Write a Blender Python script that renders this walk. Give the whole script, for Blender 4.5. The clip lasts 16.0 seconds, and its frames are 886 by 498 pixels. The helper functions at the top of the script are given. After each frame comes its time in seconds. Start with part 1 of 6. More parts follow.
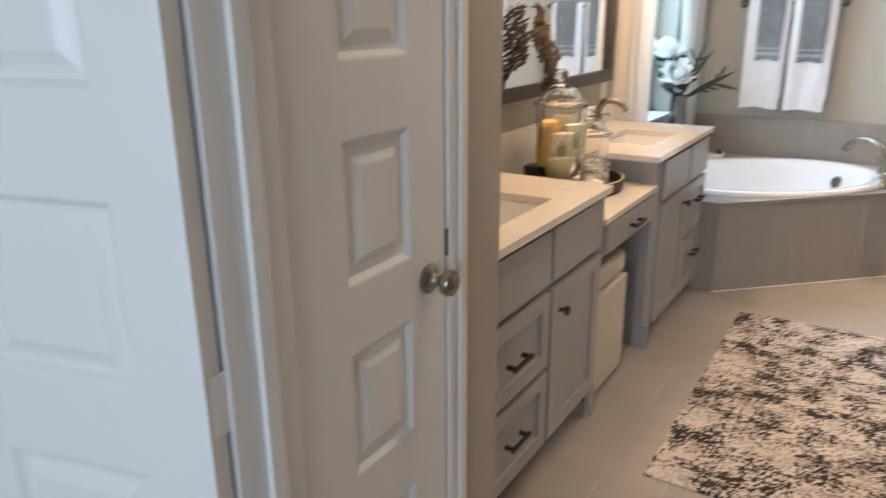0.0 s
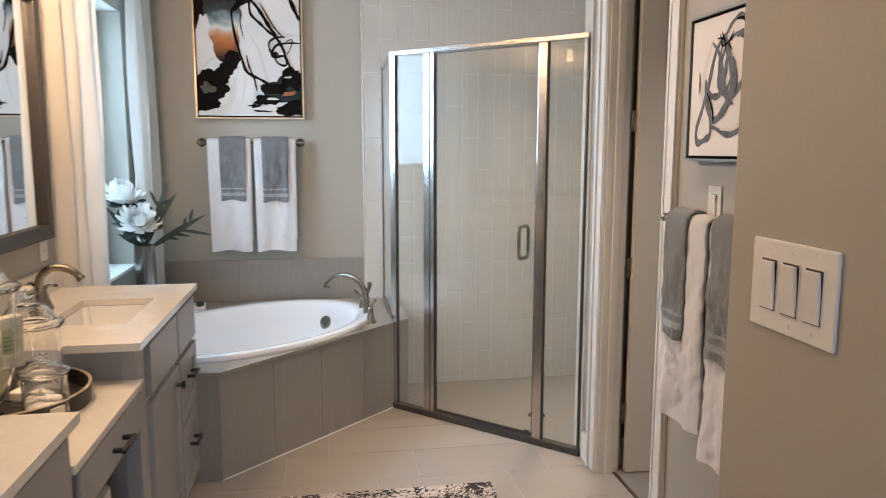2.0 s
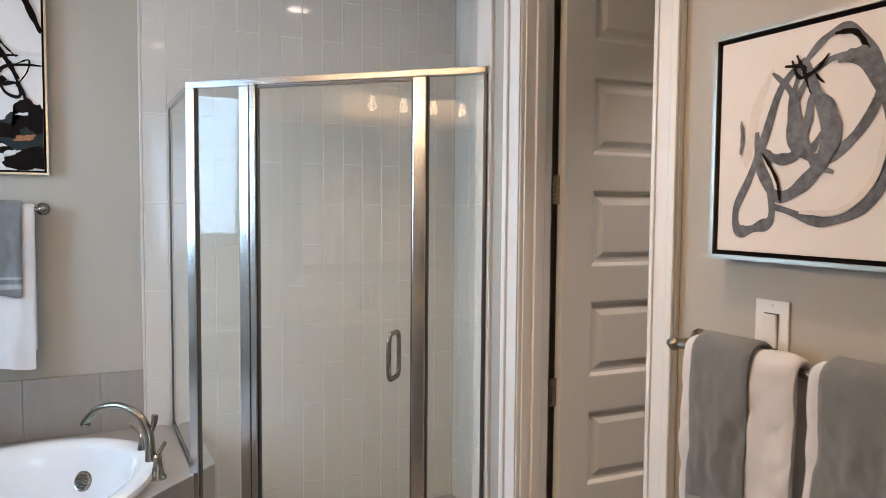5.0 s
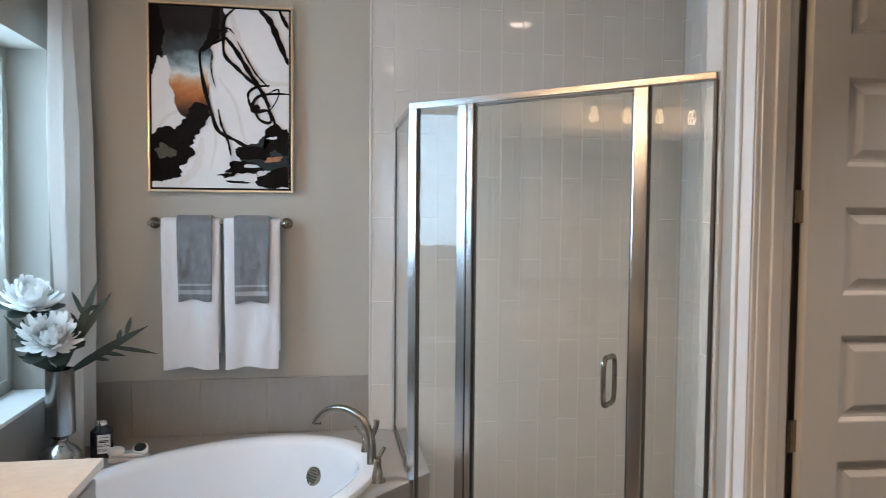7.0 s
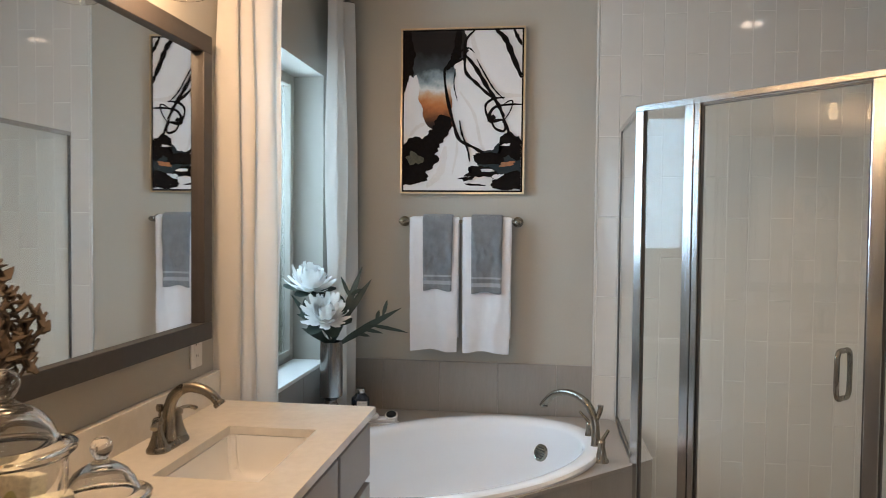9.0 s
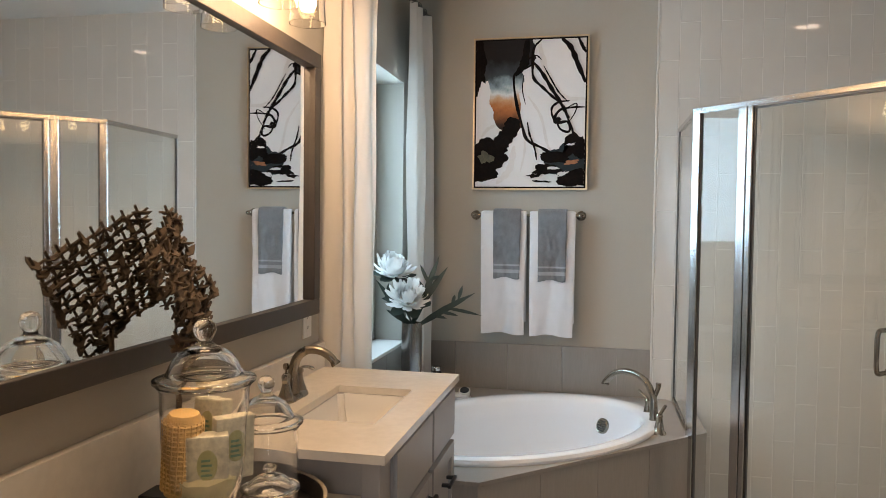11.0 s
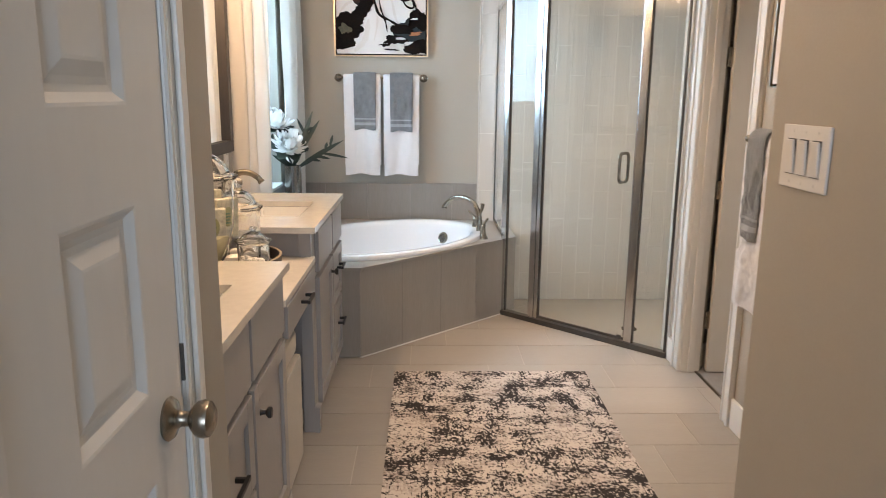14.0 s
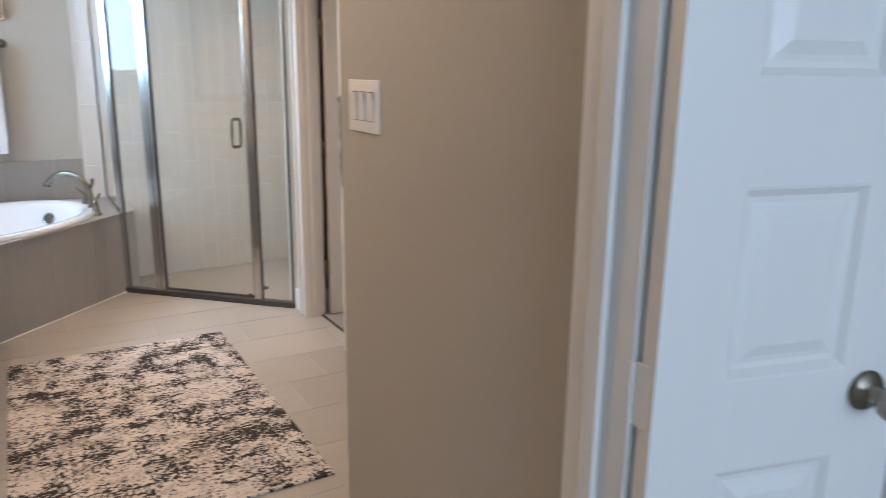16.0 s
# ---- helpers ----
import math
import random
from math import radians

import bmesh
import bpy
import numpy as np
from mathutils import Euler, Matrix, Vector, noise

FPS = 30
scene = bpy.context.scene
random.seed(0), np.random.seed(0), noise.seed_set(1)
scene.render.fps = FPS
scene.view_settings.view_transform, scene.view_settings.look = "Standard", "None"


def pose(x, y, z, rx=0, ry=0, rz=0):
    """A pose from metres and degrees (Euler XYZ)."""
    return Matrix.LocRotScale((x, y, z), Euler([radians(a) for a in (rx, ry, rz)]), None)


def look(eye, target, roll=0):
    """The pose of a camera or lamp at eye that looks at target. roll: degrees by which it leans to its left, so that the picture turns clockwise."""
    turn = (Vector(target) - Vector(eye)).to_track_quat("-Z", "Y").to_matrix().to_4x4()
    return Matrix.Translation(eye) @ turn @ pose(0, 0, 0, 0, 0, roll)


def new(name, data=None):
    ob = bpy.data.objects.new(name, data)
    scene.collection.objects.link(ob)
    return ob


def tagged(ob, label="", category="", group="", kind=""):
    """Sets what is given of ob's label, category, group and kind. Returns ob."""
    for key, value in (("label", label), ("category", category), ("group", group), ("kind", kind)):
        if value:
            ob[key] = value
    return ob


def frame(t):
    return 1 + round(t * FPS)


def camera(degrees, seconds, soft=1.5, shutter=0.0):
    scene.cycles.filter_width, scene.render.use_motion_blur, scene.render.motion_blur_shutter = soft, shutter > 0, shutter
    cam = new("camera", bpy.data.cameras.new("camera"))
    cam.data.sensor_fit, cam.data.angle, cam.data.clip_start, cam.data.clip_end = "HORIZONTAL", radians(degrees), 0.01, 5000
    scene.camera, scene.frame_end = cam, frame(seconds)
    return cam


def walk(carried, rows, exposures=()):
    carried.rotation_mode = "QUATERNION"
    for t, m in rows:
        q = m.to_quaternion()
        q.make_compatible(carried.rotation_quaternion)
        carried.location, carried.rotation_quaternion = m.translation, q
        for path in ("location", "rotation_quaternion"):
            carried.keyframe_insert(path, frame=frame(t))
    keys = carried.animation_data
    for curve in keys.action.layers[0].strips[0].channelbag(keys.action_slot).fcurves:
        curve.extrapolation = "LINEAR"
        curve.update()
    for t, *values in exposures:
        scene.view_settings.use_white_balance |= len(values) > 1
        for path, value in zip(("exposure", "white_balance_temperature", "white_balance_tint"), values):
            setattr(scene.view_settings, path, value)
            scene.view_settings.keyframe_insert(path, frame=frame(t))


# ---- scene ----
cam = camera(63.0, 16.0, 0.6, 0.3)
PATH = [
    (0, (0.400, 0.305, 1.437), (-0.609, 1.918, 0.822), -0.4),
    (0.5, (0.234, 0.405, 1.459), (-0.266, 2.289, 1.010), -0.0),
    (1, (0.108, 0.556, 1.453), (0.020, 2.525, 1.112), -0.1),
    (1.5, (0.132, 0.797, 1.468), (0.280, 2.769, 1.170), -0.1),
    (2, (0.158, 1.017, 1.457), (0.479, 2.972, 1.184), 0.1),
    (2.5, (0.131, 1.255, 1.483), (0.644, 3.173, 1.234), 0.2),
    (3, (0.148, 1.491, 1.481), (0.841, 3.355, 1.268), 0.5),
    (3.2, (0.164, 1.582, 1.500), (0.921, 3.422, 1.304), 0.6),
    (5.3, (0.152, 2.193, 1.523), (1.050, 3.976, 1.413), 0.4),
    (5.5, (0.168, 2.217, 1.524), (1.029, 4.019, 1.417), 0.4),
    (6, (0.189, 2.217, 1.533), (0.903, 4.083, 1.431), 0.5),
    (6.5, (0.187, 2.200, 1.542), (0.704, 4.129, 1.441), 0.4),
    (7, (0.200, 2.184, 1.547), (0.519, 4.156, 1.451), 0.5),
    (7.5, (0.156, 2.177, 1.537), (0.325, 4.168, 1.450), 0.5),
    (8, (0.136, 2.170, 1.541), (0.134, 4.168, 1.456), 0.5),
    (8.5, (0.112, 2.074, 1.529), (-0.045, 4.067, 1.452), 0.6),
    (9, (0.134, 1.925, 1.480), (-0.133, 3.906, 1.413), 0.6),
    (11.3, (0.097, 1.490, 1.447), (-0.317, 3.445, 1.369), 0.7),
    (11.5, (0.100, 1.429, 1.440), (-0.312, 3.384, 1.352), 0.7),
    (12, (0.095, 1.249, 1.415), (-0.288, 3.206, 1.267), 0.7),
    (12.5, (0.078, 1.074, 1.416), (-0.244, 3.033, 1.179), 0.4),
    (13, (0.045, 0.891, 1.403), (-0.158, 2.856, 1.086), 0.5),
    (13.5, (0.049, 0.710, 1.403), (-0.021, 2.674, 1.031), 0.5),
    (14, (0.029, 0.481, 1.387), (0.080, 2.436, 0.970), 0.6),
    (14.5, (0.015, 0.387, 1.399), (0.201, 2.327, 0.950), 0.6),
    (15, (-0.007, 0.358, 1.386), (0.387, 2.263, 0.921), 0.6),
    (15.5, (-0.021, 0.343, 1.350), (0.648, 2.168, 0.877), 0.5),
    (16, (0.031, 0.245, 1.357), (1.017, 1.919, 0.882), 0.7),
]
EXPOSURES = [(0, -0.18, 7080), (0.5, -0.33, 6980), (1.5, -0.50, 6970), (2.5, -0.58, 6970), (3.1, -0.53, 6870), (5.5, -0.60, 6770), (6.5, -0.70, 6720), (7.5, -0.83, 7020), (8.5, -0.93, 7320), (9, -0.93, 7250), (11.5, -0.83, 7490), (13.5, -0.42, 7190), (15, -0.26, 6980), (16, -0.34, 6550)]
walk(cam, [(t, look(eye, target, roll)) for t, eye, target, roll in PATH], [(t, stops, kelvin, 22) for t, stops, kelvin in EXPOSURES])

# ---- light ----
world = bpy.data.worlds.new("sky")
scene.world = world
world.use_nodes = True
wn = world.node_tree.nodes
sky = wn.new("ShaderNodeTexSky")
sky.sky_type, sky.sun_disc = "NISHITA", False
sky.sun_elevation, sky.sun_rotation = radians(52), radians(140)
world.node_tree.links.new(sky.outputs[0], wn["Background"].inputs[0])
wn["Background"].inputs[1].default_value = 0.15

sun = new("sun", bpy.data.lights.new("sun", "SUN"))
sun.data.energy, sun.data.angle, sun.data.color = 2.5, radians(0.5), (1, 0.95, 0.88)
sun.matrix_world = look((3, -3.5, 6), (0, 0, 0))


def area_lamp(name, eye, target, w, h, power, color):
    lamp = new(name, bpy.data.lights.new(name, "AREA"))
    lamp.data.shape, lamp.data.size, lamp.data.size_y = "RECTANGLE", w, h
    lamp.data.energy, lamp.data.color = power, color
    lamp.matrix_world = look(eye, target)
    return lamp


DAY = (0.72, 0.88, 1.0)
WARM = (1.0, 0.80, 0.56)
bath_sky = area_lamp("bath_window_sky", (-1.34, 4.95, 1.79), (0, 4.95, 1.63), 1.04, 0.90, 60, (0.44, 0.75, 1.0))
bath_sky.data.spread = radians(168)
area_lamp("bedroom_window_sky", (0.2, -3.0, 1.6), (0.2, 0, 1.3), 2.4, 1.7, 140, (0.55, 0.78, 1.0))
# Shower's is known; room and closet ones are assumed, entry one added to brighten.
for x, y, power in ((1.40, 4.72, 10.5), (0.72, 3.2, 7.2), (0.05, 1.85, 4.2), (2.1, 3.3, 9.0)):
    lamp = area_lamp("downlight_and_fill_lamp", (x, y, 2.725), (x, y, 0), 0.12, 0.12, power, (1.0, 0.80, 0.58))
    lamp.data.shape, lamp.data.spread = "DISK", radians(88)
lamp.data.color = (1.0, 0.91, 0.80)

for y in (3.09, 3.30, 3.51, 3.72):
    lamp = new("vanity_bulb_lamp", bpy.data.lights.new("vanity_bulb_lamp", "POINT"))
    lamp.data.energy, lamp.data.color, lamp.data.shadow_soft_size = 12.0, (1.0, 0.73, 0.455), 0.03
    lamp.location = (-0.80, y, 2.14)

# ---- materials ----


def node(tree, kind, **values):
    n = tree.nodes.new(kind)
    for k, v in values.items():
        if k in n.inputs:
            n.inputs[k].default_value = v
    return n


def mat(name, color, rough=0.5, metal=0.0, vary=0.06, scale=3.0, fine=60.0, bump=0.1, dist=0.002, stretch=(1, 1, 1),
        island=0.0, sheen=0.0, coat=0.0, spec=0.5, rvary=0.08):
    """Principled surface with broad and fine variation of colour, gloss and relief."""
    m = bpy.data.materials.new(name)
    m.use_nodes = True
    t = m.node_tree
    b = t.nodes["Principled BSDF"]
    b.inputs["Metallic"].default_value = metal
    b.inputs["Specular IOR Level"].default_value = spec
    b.inputs["Sheen Weight"].default_value = sheen
    b.inputs["Coat Weight"].default_value = coat
    co = t.nodes.new("ShaderNodeTexCoord")
    mp = t.nodes.new("ShaderNodeMapping")
    mp.inputs["Scale"].default_value = stretch
    t.links.new(co.outputs["Object"], mp.inputs[0])
    n1 = node(t, "ShaderNodeTexNoise", Scale=scale, Detail=5.0, Roughness=0.55)
    n2 = node(t, "ShaderNodeTexNoise", Scale=fine, Detail=4.0, Roughness=0.6)
    for n in (n1, n2):
        t.links.new(mp.outputs[0], n.inputs[0])
    add = t.nodes.new("ShaderNodeMath")
    add.operation = "ADD"
    t.links.new(n1.outputs[0], add.inputs[0])
    t.links.new(n2.outputs[0], add.inputs[1])
    last = add.outputs[0]
    if island:
        oi = t.nodes.new("ShaderNodeObjectInfo")
        mul = t.nodes.new("ShaderNodeMath")
        mul.operation = "MULTIPLY_ADD"
        mul.inputs[1].default_value = island
        t.links.new(oi.outputs["Random"], mul.inputs[0])
        t.links.new(last, mul.inputs[2])
        last = mul.outputs[0]
    ramp = t.nodes.new("ShaderNodeMapRange")
    ramp.inputs["From Min"].default_value, ramp.inputs["From Max"].default_value = 0.55, 1.45 + island
    t.links.new(last, ramp.inputs[0])
    mix = t.nodes.new("ShaderNodeMix")
    mix.data_type = "RGBA"
    mix.inputs["A"].default_value = (*[max(0, c * (1 - vary)) for c in color], 1)
    mix.inputs["B"].default_value = (*[min(1, c * (1 + vary)) for c in color], 1)
    t.links.new(ramp.outputs[0], mix.inputs["Factor"])
    t.links.new(mix.outputs["Result"], b.inputs["Base Color"])
    rr = t.nodes.new("ShaderNodeMapRange")
    rr.inputs["To Min"].default_value, rr.inputs["To Max"].default_value = max(0.02, rough - rvary), min(1, rough + rvary)
    t.links.new(n1.outputs[0], rr.inputs[0])
    t.links.new(rr.outputs[0], b.inputs["Roughness"])
    if bump:
        bp = t.nodes.new("ShaderNodeBump")
        bp.inputs["Strength"].default_value, bp.inputs["Distance"].default_value = bump, dist
        t.links.new(n2.outputs[0], bp.inputs["Height"])
        t.links.new(bp.outputs[0], b.inputs["Normal"])
    return m


def glass(name, color=(1, 1, 1), rough=0.0, ior=1.45, bump=0.0, scale=40.0):
    m = bpy.data.materials.new(name)
    m.use_nodes = True
    t = m.node_tree
    b = t.nodes["Principled BSDF"]
    b.inputs["Base Color"].default_value = (*color, 1)
    b.inputs["Transmission Weight"].default_value = 1
    b.inputs["Roughness"].default_value = rough
    b.inputs["IOR"].default_value = ior
    if bump:
        co = t.nodes.new("ShaderNodeTexCoord")
        n = node(t, "ShaderNodeTexNoise", Scale=scale, Detail=2.0)
        t.links.new(co.outputs["Object"], n.inputs[0])
        bp = t.nodes.new("ShaderNodeBump")
        bp.inputs["Strength"].default_value, bp.inputs["Distance"].default_value = bump, 0.01
        t.links.new(n.outputs[0], bp.inputs["Height"])
        t.links.new(bp.outputs[0], b.inputs["Normal"])
    return m


def glow(name, color, strength):
    m = bpy.data.materials.new(name)
    m.use_nodes = True
    b = m.node_tree.nodes["Principled BSDF"]
    b.inputs["Base Color"].default_value = (*color, 1)
    b.inputs["Emission Color"].default_value = (*color, 1)
    b.inputs["Emission Strength"].default_value = strength
    return m


WALL = mat("greige wall paint", (0.375, 0.345, 0.295), 0.62, vary=0.03, scale=1.2, fine=140, bump=0.25, dist=0.0015)
CEIL = mat("ceiling paint", (0.66, 0.65, 0.62), 0.8, vary=0.02, fine=120, bump=0.3)
TRIM = mat("white trim paint", (0.70, 0.68, 0.645), 0.34, vary=0.025, scale=2, fine=30, bump=0.05)
DOOR = mat("white door paint", (0.67, 0.66, 0.63), 0.38, vary=0.025, scale=2, fine=45, bump=0.08, stretch=(1, 1, 0.2))
CABINET = mat("grey cabinet paint", (0.31, 0.30, 0.295), 0.42, vary=0.04, scale=2, fine=50, bump=0.06, stretch=(1, 1, 0.25))
QUARTZ = mat("cream quartz", (0.67, 0.635, 0.575), 0.16, vary=0.09, scale=7, fine=34, bump=0.0, rvary=0.04)
PORC = mat("white porcelain", (0.82, 0.82, 0.81), 0.1, vary=0.01, bump=0.0, coat=0.5, rvary=0.03)
ACRYL = mat("white acrylic", (0.76, 0.775, 0.79), 0.13, vary=0.01, bump=0.0, coat=0.4, rvary=0.03)
WTILE = mat("glossy white tile", (0.54, 0.515, 0.475), 0.05, vary=0.03, scale=5, fine=14, bump=0.06, dist=0.002, island=0.35, rvary=0.04)
WGROUT = mat("white wall grout", (0.62, 0.60, 0.56), 0.8, vary=0.05, fine=200, bump=0.2)
GROUT = mat("pale grout", (0.47, 0.43, 0.38), 0.85, vary=0.06, fine=200, bump=0.3)
FTILE = mat("taupe stone-look tile", (0.325, 0.295, 0.26), 0.36, vary=0.13, scale=2.2, fine=22, bump=0.06, stretch=(1, 6, 1), island=0.5)
DTILE = mat("taupe deck tile", (0.255, 0.23, 0.205), 0.36, vary=0.13, scale=3, fine=24, bump=0.06, stretch=(5, 5, 0.7), island=0.4)
PAN = mat("grey shower pan", (0.29, 0.275, 0.25), 0.5, vary=0.07, scale=4, fine=60, bump=0.15)
NICKEL = mat("brushed nickel", (0.29, 0.255, 0.21), 0.26, 1.0, vary=0.06, scale=6, fine=120, bump=0.04, stretch=(1, 1, 0.1))
CHROME = mat("satin aluminium", (0.62, 0.61, 0.60), 0.2, 1.0, vary=0.05, scale=6, fine=150, bump=0.03, stretch=(8, 8, 0.2))
PEWTER = mat("hammered pewter", (0.31, 0.30, 0.29), 0.2, 1.0, vary=0.12, scale=9, fine=40, bump=0.12, dist=0.003)
DARK = mat("dark bronze track", (0.10, 0.095, 0.09), 0.4, 0.8, vary=0.1)
BLACK = mat("matte black metal", (0.018, 0.017, 0.017), 0.42, 0.3, vary=0.15, fine=90, bump=0.05)
FRAME = mat("espresso mirror frame", (0.042, 0.034, 0.029), 0.45, vary=0.2, scale=4, fine=40, bump=0.12, stretch=(6, 1, 1))
GOLD = mat("champagne gilt", (0.56, 0.42, 0.27), 0.32, 0.9, vary=0.12, scale=8, fine=60, bump=0.06)
SILVER = mat("silver leaf", (0.36, 0.33, 0.28), 0.32, 0.9, vary=0.1, scale=8, fine=60, bump=0.06)
BRASSY = mat("bronzed gilt", (0.30, 0.22, 0.12), 0.38, 0.85, vary=0.12, scale=8, fine=60, bump=0.06)
CANVAS = mat("white canvas", (0.65, 0.61, 0.585), 0.75, vary=0.07, scale=5, fine=420, bump=0.35, dist=0.001)
INK = mat("black paint", (0.008, 0.005, 0.004), 0.85, vary=0.5, scale=9, fine=60, bump=0.15, spec=0.08)
INKG = mat("washed grey paint", (0.10, 0.105, 0.115), 0.7, vary=0.9, scale=12, fine=70, bump=0.2)
INKP = mat("pale wash paint", (0.60, 0.54, 0.50), 0.7, vary=0.1, scale=9, fine=80, bump=0.1)
RUST = mat("rust paint", (0.28, 0.10, 0.035), 0.55, vary=0.6, scale=7, fine=40, bump=0.2)
TEAL = mat("dark teal paint", (0.008, 0.013, 0.015), 0.85, vary=0.5, scale=7, fine=50, bump=0.2)
OLIVE = mat("olive gold paint", (0.065, 0.055, 0.028), 0.7, vary=0.6, scale=18, fine=70, bump=0.2)
TERRYW = mat("white terry", (0.71, 0.69, 0.69), 0.95, vary=0.05, scale=20, fine=520, bump=0.9, dist=0.004, sheen=0.4)
TERRYG = mat("grey terry", (0.16, 0.165, 0.17), 0.95, vary=0.3, scale=30, fine=520, bump=0.9, dist=0.004, sheen=0.3)
BAND = mat("woven grey band", (0.30, 0.305, 0.31), 0.6, vary=0.1, scale=30, fine=400, bump=0.4, dist=0.002)
LINEN = mat("white linen", (0.78, 0.75, 0.71), 0.85, vary=0.04, scale=5, fine=500, bump=0.3, dist=0.001)


def let_light_through(m, share):
    """Thin cloth: part of the light goes through, scattered."""
    t = m.node_tree
    b, out = t.nodes["Principled BSDF"], t.nodes["Material Output"]
    tr = t.nodes.new("ShaderNodeBsdfTranslucent")
    t.links.new(b.inputs["Base Color"].links[0].from_socket, tr.inputs["Color"])
    mix = t.nodes.new("ShaderNodeMixShader")
    mix.inputs[0].default_value = share
    t.links.new(b.outputs[0], mix.inputs[1])
    t.links.new(tr.outputs[0], mix.inputs[2])
    t.links.new(mix.outputs[0], out.inputs["Surface"])


let_light_through(LINEN, 0.35)
CREAM = mat("cream upholstery", (0.50, 0.465, 0.405), 0.85, vary=0.05, scale=8, fine=400, bump=0.4)
PLATE = mat("white plastic", (0.70, 0.68, 0.645), 0.3, vary=0.01, bump=0.0)
SLOT = mat("dark slot", (0.05, 0.045, 0.04), 0.6, vary=0.1, bump=0.0)
PETAL = mat("white petal", (0.84, 0.83, 0.80), 0.7, vary=0.05, scale=20, fine=80, bump=0.15, sheen=0.2)
LEAF = mat("deep green leaf", (0.020, 0.034, 0.024), 0.5, vary=0.35, scale=14, fine=60, bump=0.2)
DRIED = mat("dried bark", (0.085, 0.058, 0.038), 0.85, vary=0.5, scale=16, fine=90, bump=0.5, dist=0.004)
LOOFAH = mat("ochre loofah", (0.68, 0.46, 0.19), 0.9, vary=0.2, scale=40, fine=200, bump=0.8, dist=0.004)
SOAP = mat("pale soap", (0.60, 0.55, 0.33), 0.6, vary=0.14, scale=16, fine=60, bump=0.2)
WRAP = mat("printed soap wrapper", (0.58, 0.56, 0.44), 0.55, vary=0.45, scale=38, fine=90, bump=0.1)
GREENP = mat("green print", (0.08, 0.20, 0.12), 0.6, vary=0.2)
OLIVEP = mat("olive print", (0.36, 0.36, 0.17), 0.6, vary=0.15, scale=30)
SALT = mat("bath salt", (0.72, 0.70, 0.66), 0.8, vary=0.12, scale=60, fine=300, bump=0.9, dist=0.004)
TRAYW = mat("black wood tray", (0.022, 0.018, 0.016), 0.45, vary=0.3, scale=6, fine=60, bump=0.1, stretch=(1, 6, 1))
TRAYE = mat("worn tray edge", (0.36, 0.30, 0.23), 0.6, vary=0.3, scale=12, fine=90, bump=0.2)
BOTTLE = mat("ink blue bottle", (0.012, 0.016, 0.028), 0.18, vary=0.2, bump=0.0, coat=0.4)
PAPER = mat("white label", (0.75, 0.74, 0.72), 0.7, vary=0.02, bump=0.0)
CARPET = mat("grey carpet", (0.27, 0.25, 0.23), 0.98, vary=0.25, scale=10, fine=260, bump=1.0, dist=0.008)
BEDFLOOR = mat("beige bedroom carpet", (0.42, 0.38, 0.33), 0.98, vary=0.2, scale=6, fine=260, bump=1.0, dist=0.008)
VINYL = mat("tan vinyl window", (0.33, 0.30, 0.25), 0.45, vary=0.03, bump=0.05)
STUCCO = mat("tan outside wall", (0.55, 0.51, 0.45), 0.9, vary=0.15, scale=2, fine=60, bump=0.5)
LAWN = mat("lawn", (0.06, 0.09, 0.03), 0.95, vary=0.4, scale=2, fine=60, bump=0.8)
GLASS = glass("clear glass", (0.945, 0.98, 0.96))
JARG = glass("jar glass", (0.99, 0.985, 0.97), 0.0, 1.48)
OBSC = glass("rain glass", (0.95, 0.99, 1.0), 0.08, 1.45, 0.28, 60)
BULB = glow("bulb glow", (1.0, 0.74, 0.42), 45)
DOWNL = glow("downlight lens", (1.0, 0.86, 0.70), 30)
MIRROR = mat("mirror silver", (0.90, 0.91, 0.90), 0.012, 1.0, vary=0.003, bump=0.0, rvary=0.004)


